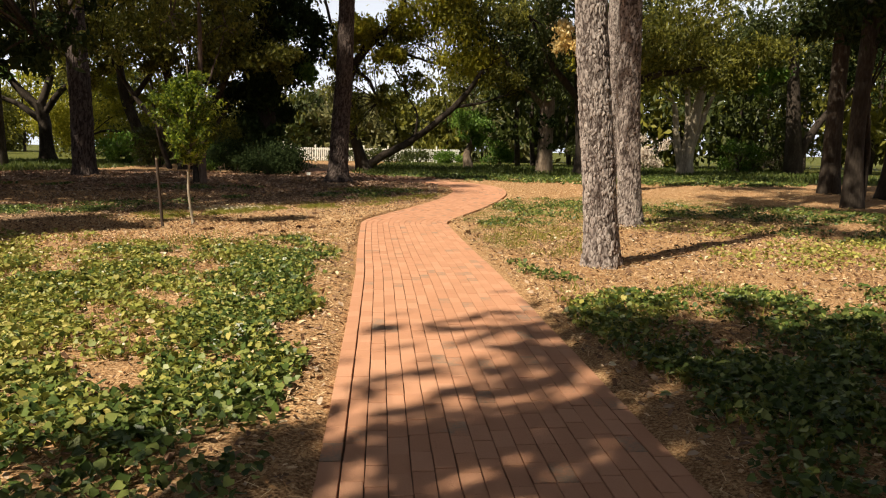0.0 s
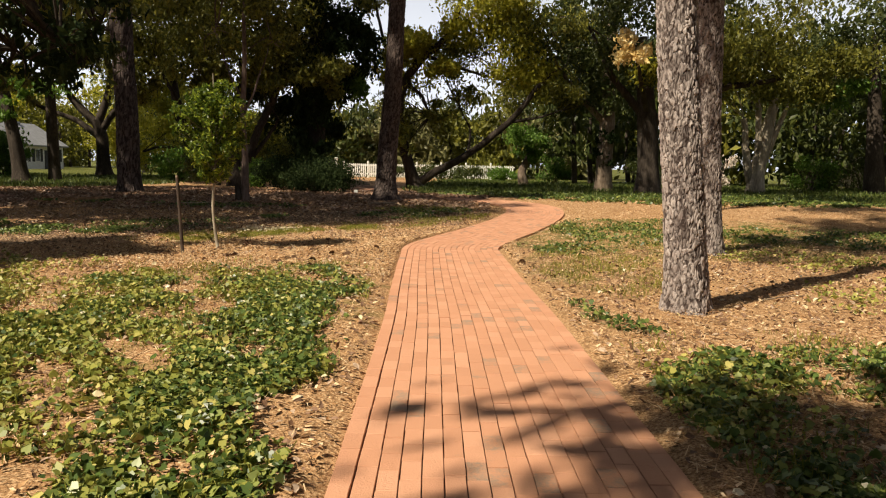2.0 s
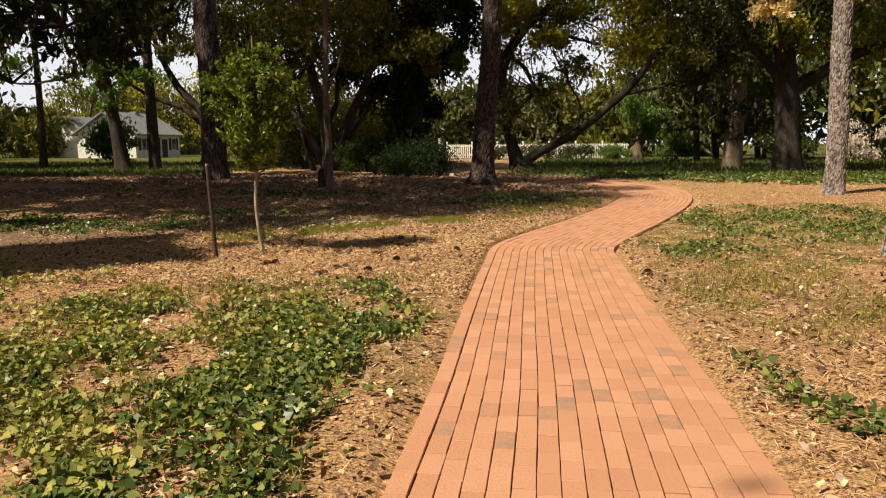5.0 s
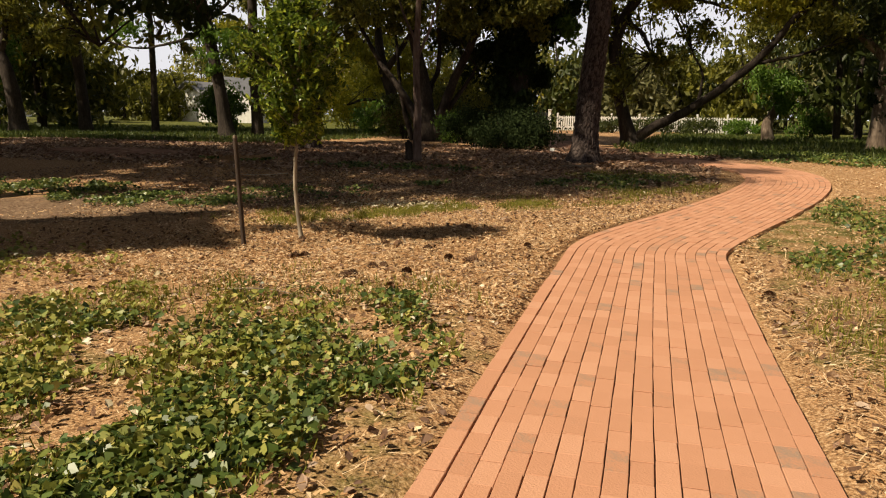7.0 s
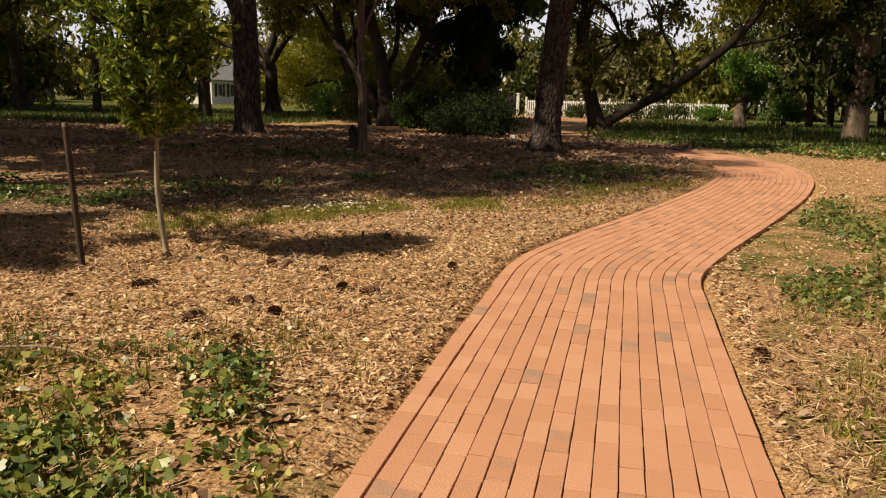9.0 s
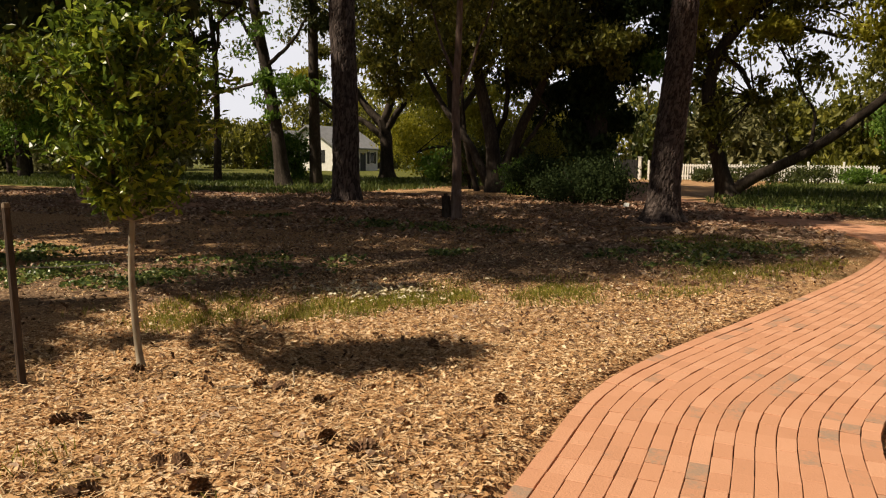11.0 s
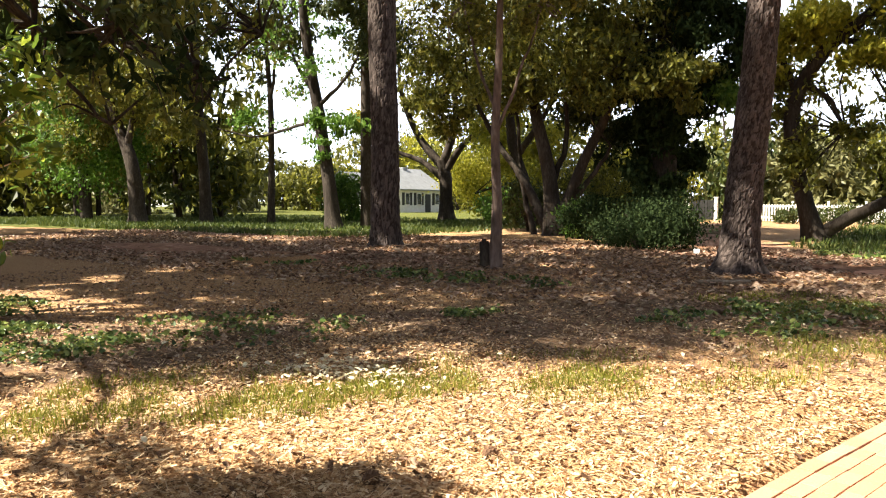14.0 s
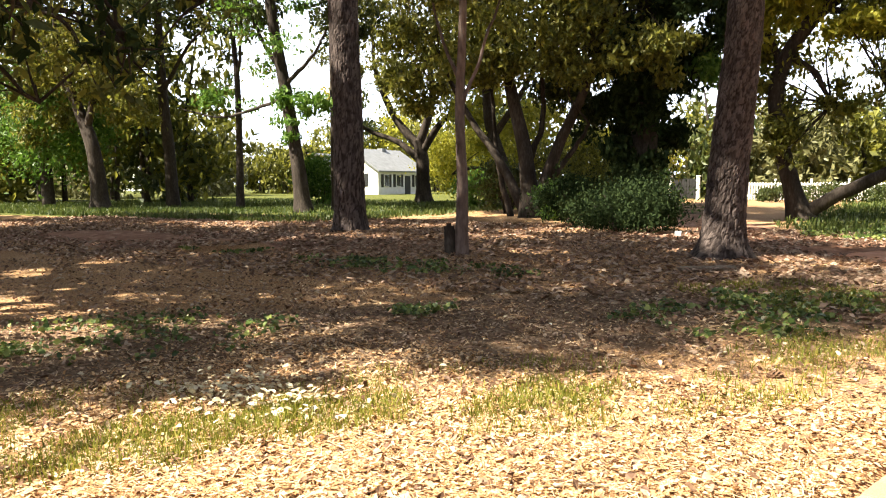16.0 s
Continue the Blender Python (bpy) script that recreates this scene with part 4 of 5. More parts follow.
# trees behind and beside the walk, whose unseen crowns are added to shade it
tree("magnolia_tree", (-13.2, 13.4), [(0, 0, 0), (0.1, 0, 3), (0.2, 0, 8), (0.2, 0, 18)], [0.4, 0.34, 0.28, 0.1], "broad magnolia with big glossy drooping leaves", M_BARKD,
     limbs=[([(0.1, 0, 5.0), (2.0, 2.0, 5.3), (4.2, 3.9, 4.4), (5.7, 4.7, 3.5)], 0.09, 0.02), ([(0.1, 0, 5.2), (3.0, -0.1, 5.6), (5.4, -0.4, 5.0), (6.8, -0.9, 4.2)], 0.09, 0.02),
            ([(0.1, 0, 5.4), (2.8, 1.0, 5.8), (5.2, 1.8, 5.0), (6.6, 2.3, 3.4)], 0.09, 0.02), ([(2.0, 2.0, 5.3), (3.4, 3.6, 4.8), (4.4, 4.4, 3.6)], 0.05, 0.02),
            ([(0.1, 0, 4.6), (0.6, 2.6, 5.8), (1.0, 5.6, 5.4), (0.9, 7.6, 4.4)], 0.12, 0.03), ([(0.1, 0, 5.0), (1.4, 3.4, 6.6), (2.0, 7.4, 6.2), (2.3, 10.0, 4.8)], 0.12, 0.03),
            ([(0.1, 0, 5.4), (1.8, 3.0, 6.8), (3.2, 6.0, 6.6), (3.8, 8.0, 5.6)], 0.12, 0.03), ([(3.2, 6.0, 6.6), (4.2, 5.9, 5.9), (5.2, 5.6, 5.0), (5.7, 5.3, 4.2)], 0.05, 0.02), ([(2.6, 4.6, 6.6), (3.4, 6.2, 5.4), (3.5, 7.2, 4.2), (3.2, 7.8, 3.6)], 0.05, 0.02), ([(0.1, 0, 9.0), (-0.2, -1.8, 11.5), (-0.6, -3.3, 13.2)], 0.12, 0.05), ([(2.0, 7.4, 6.2), (4.0, 8.2, 6.2), (6.2, 8.0, 5.9), (7.4, 8.6, 6.2)], 0.05, 0.02), ([(0.1, 0, 4.2), (0.0, 3.0, 4.8), (-0.3, 6.6, 4.2), (-0.4, 8.4, 3.0)], 0.11, 0.03)],
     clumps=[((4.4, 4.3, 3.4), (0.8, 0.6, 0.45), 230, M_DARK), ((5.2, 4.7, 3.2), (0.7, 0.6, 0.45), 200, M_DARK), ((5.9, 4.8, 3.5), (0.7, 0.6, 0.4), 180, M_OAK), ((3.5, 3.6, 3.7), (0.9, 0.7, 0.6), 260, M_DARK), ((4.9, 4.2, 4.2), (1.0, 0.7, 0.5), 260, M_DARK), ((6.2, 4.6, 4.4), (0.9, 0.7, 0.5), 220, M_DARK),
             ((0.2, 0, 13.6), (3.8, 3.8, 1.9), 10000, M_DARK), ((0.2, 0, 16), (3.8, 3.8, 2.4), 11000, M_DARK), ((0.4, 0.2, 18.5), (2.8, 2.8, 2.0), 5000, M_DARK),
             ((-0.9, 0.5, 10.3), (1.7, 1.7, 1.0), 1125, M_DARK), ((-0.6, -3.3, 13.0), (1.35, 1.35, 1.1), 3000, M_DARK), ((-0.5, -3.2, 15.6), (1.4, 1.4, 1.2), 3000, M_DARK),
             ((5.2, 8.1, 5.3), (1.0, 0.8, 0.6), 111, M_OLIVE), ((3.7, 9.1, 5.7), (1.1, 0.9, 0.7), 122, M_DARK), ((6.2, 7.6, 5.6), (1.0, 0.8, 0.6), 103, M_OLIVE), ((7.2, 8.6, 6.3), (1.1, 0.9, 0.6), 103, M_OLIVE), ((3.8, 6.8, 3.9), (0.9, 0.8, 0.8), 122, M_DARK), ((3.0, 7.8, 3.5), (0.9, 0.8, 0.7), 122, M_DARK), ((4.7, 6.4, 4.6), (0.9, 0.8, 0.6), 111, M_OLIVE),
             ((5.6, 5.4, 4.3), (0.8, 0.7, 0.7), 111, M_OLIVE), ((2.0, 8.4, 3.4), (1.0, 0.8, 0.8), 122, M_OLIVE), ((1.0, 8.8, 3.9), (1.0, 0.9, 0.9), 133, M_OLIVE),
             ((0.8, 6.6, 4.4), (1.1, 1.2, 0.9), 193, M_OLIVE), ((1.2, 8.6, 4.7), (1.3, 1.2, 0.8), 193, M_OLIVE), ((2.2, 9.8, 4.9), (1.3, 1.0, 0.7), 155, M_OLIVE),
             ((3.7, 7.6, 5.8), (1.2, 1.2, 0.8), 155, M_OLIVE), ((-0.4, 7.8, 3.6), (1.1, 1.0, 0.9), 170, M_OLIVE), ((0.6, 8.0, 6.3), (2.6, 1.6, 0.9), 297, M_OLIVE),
             # clumps of an unseen bough, added to shade the ground near the sapling
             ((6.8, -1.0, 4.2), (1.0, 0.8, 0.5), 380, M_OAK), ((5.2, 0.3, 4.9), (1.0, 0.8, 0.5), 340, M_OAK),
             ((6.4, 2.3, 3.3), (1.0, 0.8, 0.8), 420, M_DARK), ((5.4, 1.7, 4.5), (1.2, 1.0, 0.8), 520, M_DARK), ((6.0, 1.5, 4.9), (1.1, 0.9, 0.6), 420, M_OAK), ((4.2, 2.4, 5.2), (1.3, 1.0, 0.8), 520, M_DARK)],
     leaf_size=0.2, seed=31, template=OBLONG)
SUNWARD = np.array([0.74, 0.67]), np.array([0.67, -0.74])
# invented trees out of view, set along the sun's direction to cast ground shade
SHADE = ((-6.0, -24.0, 4.4, 8, 22), (-5.0, -28.6, 4.4, 9, 22), (-6.0, -33.4, 4.6, 9, 23), (-14.0, -25.5, 4.6, 10, 22), (-13.0, -30.0, 5.0, 10, 22), (-12.0, -38.0, 5.0, 9, 20),
         (-4.8, -0.5, 4.15, 8, 15), (-5.7, -14.0, 2.2, 9, 12), (20.0, 3.0, 5.0, 10, 21), (27.0, 7.0, 5.0, 9, 20), (33.0, 1.0, 5.5, 9, 19), (2.0, 2.5, 4.5, 14, 22), (12.0, 0.5, 4.6, 13, 21),
         (-22.0, -8.0, 6.0, 9, 22), (-22.0, -17.0, 6.0, 9, 22), (-24.0, 3.0, 6.0, 9, 22), (1.4, -22.3, 4.2, 9, 21), (-7.0, 5.0, 4.2, 8, 18), (-1.0, 8.2, 4.6, 9, 18), (6.0, 7.5, 4.6, 9, 18), (12.0, 6.0, 4.6, 10, 19), (-14.0, 2.0, 5.0, 9, 18), (-15.0, 11.0, 5.0, 9, 18),
         (-4.0, 15.5, 5.0, 8, 17), (7.0, 15.0, 5.0, 8, 17), (17.0, 12.0, 5.0, 9, 18), (-1.4, 0.5, 3.8, 10, 15.5))
for k, (along, across, rad, low, high) in enumerate(SHADE):
    x, y = along * SUNWARD[0] + across * SUNWARD[1]
    r = 0.34 + 0.02 * (k % 4)
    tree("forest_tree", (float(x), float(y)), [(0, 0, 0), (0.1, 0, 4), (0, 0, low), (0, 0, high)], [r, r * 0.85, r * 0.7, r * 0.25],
         "unseen tall tree with dark bark and full crown, added to cast shade", M_BARKD,
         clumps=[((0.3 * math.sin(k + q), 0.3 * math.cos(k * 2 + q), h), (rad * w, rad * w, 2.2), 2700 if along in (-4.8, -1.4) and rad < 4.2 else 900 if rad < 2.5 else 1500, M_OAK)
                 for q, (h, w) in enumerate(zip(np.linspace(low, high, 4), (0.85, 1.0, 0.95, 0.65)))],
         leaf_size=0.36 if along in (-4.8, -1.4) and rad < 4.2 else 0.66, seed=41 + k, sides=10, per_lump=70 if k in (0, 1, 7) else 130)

# ---- sapling with its stake ----


def sapling():
    rng = np.random.default_rng(71)
    root = thing("sapling", (-3.32, 14.28, 0), "young staked evergreen sapling with glossy yellow-green leaves and thin pale stem", "sapling")
    line = smooth_line([(0.05, 0, -0.05), (0.0, 0, 0.25), (-0.04, 0.01, 0.7), (-0.01, 0.02, 1.2), (0.03, 0, 1.9), (0.0, 0, 2.75)], 7)
    v, f = tube(line, np.interp(np.linspace(0, 1, len(line)), [0, 0.1, 0.5, 1], [0.040, 0.025, 0.021, 0.008]), 10, 0.06, 2)
    link_mesh("stem", v, f, M_BARKL, root, True)
    twig, pts = [], []
    for k in range(150):
        h = rng.uniform(1.12, 2.52)
        t = (h - 1.12) / 1.4
        reach = (0.43 * math.sin(math.pi * min(1, 0.2 + 0.76 * t)) ** 0.75 + 0.06) * rng.uniform(0.4, 1.25)
        a = rng.uniform(0, 6.28)
        e = np.array([math.cos(a) * reach, math.sin(a) * reach, h + reach * rng.uniform(0.1, 0.7)])
        s = np.array([0.01, 0, h - 0.08])
        twig.append(tube(smooth_line([s, (s + e) / 2 + (0, 0, -0.03), e], 4), np.linspace(0.008, 0.003, 9), 5))
        for q in range(4):
            c = s + (e - s) * (0.5 + 0.2 * q)
            pts.append(c + rng.normal(0, 0.036, (15, 3)))
    for v, f in twig:
        link_mesh("branch", v, f, M_BARKL, root, True)
    v, f = scatter(rng, np.vstack(pts), 0.074, OBLONG, flat=0.3, spread=0.45)
    link_mesh("crown", v, f, M_SAP, root)


sapling()


def stake():
    root = thing("tree_stake", (-3.58, 13.62, 0), "leaning dark brown wooden stake with a pale sawn top", "stake", rz=0)
    bm = bmesh.new()
    bmesh.ops.create_cone(bm, cap_ends=True, segments=10, radius1=0.026, radius2=0.023, depth=1.3)
    bmesh.ops.translate(bm, verts=bm.verts, vec=(0, 0, 0.5))
    for v in bm.verts:
        v.co.x += -0.055 * v.co.z
    part("post", bm, M_POST, root)
    bm = bmesh.new()
    bmesh.ops.create_cone(bm, cap_ends=True, segments=10, radius1=0.024, radius2=0.021, depth=0.03)
    bmesh.ops.translate(bm, verts=bm.verts, vec=(-0.063, 0, 1.166))
    part("sawn_top", bm, M_WOOD, root, "pale sawn top")
    v, f = tube(smooth_line([(-0.045, 0, 0.78), (0.1, 0.22, 0.765), (0.25, 0.48, 0.77)], 6), np.full(13, 0.0035), 6)
    link_mesh("guy_wire", v, f, M_WIRE, root, True)


stake()


# ---- shrubs ----
def shrub(name, place, radii, n, mat, label, seed, leaf=0.12, stems=7, base=0.35):
    rng = np.random.default_rng(seed)
    root = thing(name, (*place, 0), label, "shrub")
    st = []
    for k in range(stems):
        a, r = rng.uniform(0, 6.28), rng.uniform(0.3, 0.75)
        e = (math.cos(a) * r * radii[0], math.sin(a) * r * radii[1], radii[2] * rng.uniform(0.9, 1.6))
        st.append(tube(smooth_line([(e[0] * 0.2, e[1] * 0.2, -0.05), (e[0] * 0.5, e[1] * 0.5, e[2] * 0.5), e], 4), np.linspace(0.035, 0.01, 9), 6))
    v, f = join(st)
    link_mesh("branchwork", v, f, M_BARKD, root, True)["kind"] = "stuff"
    p = clump_points(rng, n, (0, 0, radii[2] * 0.95), radii, max(10, n // 150), 0.32)
    p = p[p[:, 2] > 0.06]
    v, f = scatter(rng, p, leaf, DIAMOND)
    link_mesh("foliage", v, f, mat, root)
    return root


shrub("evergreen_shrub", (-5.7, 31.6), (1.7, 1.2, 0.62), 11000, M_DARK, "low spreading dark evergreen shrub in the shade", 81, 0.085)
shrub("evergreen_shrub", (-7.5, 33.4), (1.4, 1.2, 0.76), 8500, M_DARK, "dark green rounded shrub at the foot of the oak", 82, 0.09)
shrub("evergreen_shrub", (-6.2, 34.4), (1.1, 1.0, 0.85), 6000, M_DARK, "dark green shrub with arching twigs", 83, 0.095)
shrub("shrub", (-13.8, 41.0), (1.6, 1.4, 1.1), 3500, M_OAK, "dark green shrub beneath the oaks", 84, 0.16)
shrub("shrub", (-17.2, 45.0), (1.5, 1.4, 1.0), 3500, M_FRESH, "leafy green shrub on the lawn", 85, 0.18)
shrub("shrub", (-28.0, 45.6), (1.7, 1.6, 1.5), 5200, M_FRESH, "leafy green shrub before the white house", 86, 0.2)
shrub("yellow_shrub", (-25.5, 58.0), (4.6, 2.5, 2.9), 10000, M_YELLOW, "tall yellow-green spring shrub in sunlight", 87, 0.24)
shrub("yellow_shrub", (-14.0, 56.0), (3.5, 2.5, 2.4), 6000, M_YELLOW, "yellow-green spring shrub behind the oaks", 88, 0.24)
shrub("thicket", (-13.0, 50.5), (3.2, 2.0, 2.3), 6500, M_OLIVE, "dense olive-green thicket behind the oaks", 92, 0.2)
shrub("thicket", (-12.2, 55.0), (1.6, 1.6, 2.4), 4200, M_OAK, "dense dark thicket beside the garden gate", 93, 0.2)
shrub("thicket", (-18.4, 53.0), (3.2, 2.0, 2.3), 6000, M_OLIVE, "dense olive-green thicket under the oaks", 94, 0.2)
shrub("azalea", (16.0, 53.0), (1.5, 1.2, 1.3), 2200, M_BLOSSOM, "pale pink flowering azalea", 89, 0.16)
shrub("azalea", (26.0, 56.0), (1.8, 1.5, 1.2), 3000, M_BLOSSOM, "pale pink flowering azalea under trees", 90, 0.16)
shrub("red_shrub", (-54.3, 86.5), (0.9, 0.8, 0.6), 900, M_RED, "red flowering shrub beside the white house", 91, 0.2)
for k, (x, y, rx, rz_, m, lab) in enumerate(((-6.9, 62.6, 1.4, 0.5, M_OAK, "clipped dark green shrub before the fence"), (-4.2, 62.0, 2.0, 0.55, M_OAK, "clipped dark green shrub before the fence"),
                                             (-0.6, 62.5, 2.2, 0.6, M_OAK, "clipped dark green shrub before the fence"), (1.9, 61.5, 1.5, 0.5, M_FRESH, "light green shrub before the fence"),
                                             (19.5, 47.0, 1.6, 1.2, M_FRESH, "bright green shrub in the far shade"), (24.0, 50.0, 2.4, 1.2, M_OAK, "dark green shrub in the far shade"),
                                             (11.5, 52.0, 2.2, 1.1, M_OAK, "dark green shrub in the far shade"), (5.4, 55.0, 1.6, 1.1, M_FRESH, "light green shrub on the far grass"),
                                             (-11.2, 50.5, 1.2, 1.3, M_FRESH, "bright green shrub beside the steps"), (-9.6, 36.5, 0.9, 0.7, M_FRESH, "small light green shrub beneath the oak"))):
    shrub("shrub", (x, y), (rx, rx * 0.8, rz_), 2600, m, lab, 100 + k, 0.16)


# ---- white fence, gate and steps ----
def fence_panel(x0, x1, y):
    root = thing("picket_fence", (x0, y, 0), "white painted wooden picket fence panel", "fence", "garden fence")
    L = x1 - x0
    bm = bmesh.new()
    box(bm, -0.07, 0.07, -0.07, 0.07, -0.1, 1.42, 0.015)
    part("post", bm, M_WHITE, root)
    for z in (0.28, 1.02):
        bm = bmesh.new()
        box(bm, 0.07, L - 0.07, -0.03, 0.03, z, z + 0.1, 0.006)
        part("rail", bm, M_WHITE, root)
    n = int((L - 0.2) / 0.17)
    bm = bmesh.new()
    box(bm, -0.05, 0.05, -0.052, -0.032, 0.08, 1.2)
    bmesh.ops.bevel(bm, geom=[e for e in bm.edges if e.verts[0].co.z > 1 and e.verts[1].co.z > 1 and abs(e.verts[0].co.x - e.verts[1].co.x) < 0.01], offset=0.03, segments=1, affect="EDGES")
    me = bpy.data.meshes.new("picket")
    bm.to_mesh(me), bm.free()
    me.materials.append(M_WHITE)
    for i in range(n):
        ob = new("picket", me)
        ob.parent = root
        ob.location = (0.17 + i * 0.17, 0, 0)


FX = [-11.6, -9.5, -7.4, -5.3, -3.2, -1.1, 1.0, 3.1]
for a, b in zip(FX[:-1], FX[1:]):
    fence_panel(a, b, 66.0)


def gate():
    root = thing("garden_gate", (-13.4, 66.0, 0), "closed black iron garden gate between white posts", "gate")
    for x in (-0.75, 1.15):
        bm = bmesh.new()
        box(bm, x - 0.11, x + 0.11, -0.11, 0.11, -0.1, 1.6, 0.02)
        g = part("gate_post", bm, M_WHITE, root, "white gate post")
        bm = bmesh.new()
        box(bm, x - 0.15, x + 0.15, -0.15, 0.15, 1.6, 1.68, 0.03)
        part("cap", bm, M_WHITE, g)
    bm = bmesh.new()
    box(bm, -0.6, 1.02, -0.03, 0.03, 0.1, 1.45, 0.01)
    part("leaf", bm, M_BLACK, root)
    for i in range(9):
        bm = bmesh.new()
        box(bm, -0.55 + i * 0.18, -0.52 + i * 0.18, -0.05, -0.03, 0.12, 1.5, 0.004)
        part("bar", bm, M_BLACK, root)


gate()
for k, (x, y, a) in enumerate(((-6.7, 43.0, 14), (-7.4, 46.0, 13), (-8.2, 49.5, 12), (-9.0, 53.5, 12))):
    bm = bmesh.new()
    box(bm, -1.15, 1.15, -0.09, 0.09, -0.06, 0.09, 0.02)
    s = part("timber_step", bm, M_WOOD)
    s.matrix_basis = pose(x, y, float(rise(y)), 0, 0, a)
    tagged(s, "weathered timber edging laid across the dirt path", "step", "path steps")

bm = bmesh.new()
box(bm, -0.24, 0.24, -0.2, 0.2, -0.03, 0.62, 0.05)
marker = part("stone_marker", bm, M_STONE)
marker.matrix_basis = pose(-9.6, 50.0, float(rise(50.0)))
tagged(marker, "pale stone block beside the dirt path", "marker")
sign = thing("ground_sign", (-3.92, 29.8, 0), "small white sign on a short stake in the straw", "sign")
bm = bmesh.new()
box(bm, -0.07, 0.07, -0.008, 0.008, 0.1, 0.2, 0.004)
for v in bm.verts:
    v.co.y += (v.co.z - 0.15) * 0.5
part("plate", bm, M_WHITE, sign)
bm = bmesh.new()
box(bm, -0.01, 0.01, 0.0, 0.012, -0.05, 0.12)
part("stake", bm, M_POST, sign)
bm = bmesh.new()
bmesh.ops.create_cone(bm, cap_ends=True, segments=14, radius1=0.13, radius2=0.1, depth=0.62)
bmesh.ops.translate(bm, verts=bm.verts, vec=(0, 0, 0.26))
bmesh.ops.bevel(bm, geom=[e for e in bm.edges if e.verts[0].co.z > 0.5 and e.verts[1].co.z > 0.5], offset=0.05, segments=2, affect="EDGES")
for v in bm.verts:
    v.co.x *= 1 + 0.15 * math.sin(v.co.z * 9)
stub = part("tree_stump", bm, M_BARKD)
stub.matrix_basis = pose(-6.76, 25.34, float(rise(25.3)), 0, -5, 0)
tagged(stub, "short dark broken stump beside the young oak", "stump")
bm = bmesh.new()
box(bm, -0.42, 0.42, -0.07, 0.07, -0.02, 0.07, 0.02)
log = part("timber_offcut", bm, M_WOOD)
log.matrix_basis = pose(-2.25, 25.2, float(rise(25.2)), 0, 0, 38)
tagged(log, "pale weathered timber lying before the pine", "timber")


# ---- white house and far building ----
def window(parent, x, y, z, w, h, along_y):
    bm = bmesh.new()
    if along_y:
        box(bm, x, x + 0.09, y - w / 2, y + w / 2, z, z + h, 0.01)
    else:
        box(bm, x - w / 2, x + w / 2, y - 0.09, y, z, z + h, 0.01)
    fr = part("window_frame", bm, M_WHITE, parent)
    bm = bmesh.new()
    if along_y:
        box(bm, x + 0.07, x + 0.11, y - w / 2 + 0.1, y + w / 2 - 0.1, z + 0.1, z + h - 0.1)
    else:
        box(bm, x - w / 2 + 0.1, x + w / 2 - 0.1, y - 0.11, y - 0.07, z + 0.1, z + h - 0.1)
    part("pane", bm, M_GLASS, fr, "dark window pane")
    for s in (-1, 1):
        bm = bmesh.new()
        c = s * (w / 2 + 0.25)
        if along_y:
            box(bm, x, x + 0.06, y + c - 0.22, y + c + 0.22, z, z + h, 0.01)
        else:
            box(bm, x + c - 0.22, x + c + 0.22, y - 0.06, y, z, z + h, 0.01)
        part("shutter", bm, M_BLACK, parent, "black shutter")


def gabled(parent, x0, x1, y0, y1, wall, ridge, over=0.45):
    """Walls with two gables across x and a thick roof whose ridge runs along y."""
    xm = (x0 + x1) / 2
    bm = bmesh.new()
    prof = [(x0, -0.1), (x1, -0.1), (x1, wall), (xm, ridge - 0.15), (x0, wall)]
    a = [bm.verts.new((x, y0, z)) for x, z in prof]
    b = [bm.verts.new((x, y1, z)) for x, z in prof]
    bm.faces.new(a), bm.faces.new(b[::-1])
    for i in range(5):
        j = (i + 1) % 5
        bm.faces.new((a[j], a[i], b[i], b[j]))
    bmesh.ops.recalc_face_normals(bm, faces=bm.faces)
    part("wall", bm, M_WHITE, parent)
    sl = (ridge - wall) / (xm - x0)
    for s in (-1, 1):
        bm = bmesh.new()
        xe = xm + s * (xm - x0 + over)
        ze = wall - sl * over
        q = [(xm, ridge), (xe, ze), (xe, ze + 0.16), (xm, ridge + 0.18)]
        a = [bm.verts.new((x, y0 - over, z)) for x, z in q]
        b = [bm.verts.new((x, y1 + over, z)) for x, z in q]
        bm.faces.new(a), bm.faces.new(b[::-1])
        for i in range(4):
            j = (i + 1) % 4
            bm.faces.new((a[j], a[i], b[i], b[j]))
        bmesh.ops.recalc_face_normals(bm, faces=bm.faces)
        part("roof", bm, M_ROOF, parent, "grey shingle roof")


def house():
    root = thing("house", (-51.9, 77.2, 0), "white one-storey house with grey gabled roof and dark windows", "house")
    gabled(root, -3.6, 3.6, 0, 8.5, 2.7, 4.9)
    gabled(root, -10.5, -4.4, 3.0, 8.5, 2.6, 4.6)
    window(root, -1.6, 0, 0.9, 0.9, 1.4, False)
    window(root, 1.3, 0, 0.9, 0.9, 1.4, False)
    for y in (1.4, 3.6, 7.2):
        window(root, 3.6, y, 0.8, 0.9, 1.4, True)
    bm = bmesh.new()
    box(bm, 3.6, 3.68, 4.9, 5.9, 0, 2.05, 0.01)
    part("door", bm, M_BLACK, root, "dark front door")
    bm = bmesh.new()
    box(bm, -0.4, 0.4, 5.0, 5.8, 4.0, 5.2, 0.03)
    part("chimney", bm, M_ROOF, root)


house()


def far_house(x, y, w, lab):
    root = thing("far_house", (x, y, 0), lab, "house")
    gabled(root, -w / 2, w / 2, 0, 9, 2.6, 4.6)
    window(root, -w / 4, 0, 0.8, 1.0, 1.3, False)
    window(root, w / 4, 0, 0.8, 1.0, 1.3, False)


far_house(-131, 105, 12, "low pale house far beyond the lawn")
far_house(-118, 96, 8, "low pale outbuilding far beyond the lawn")


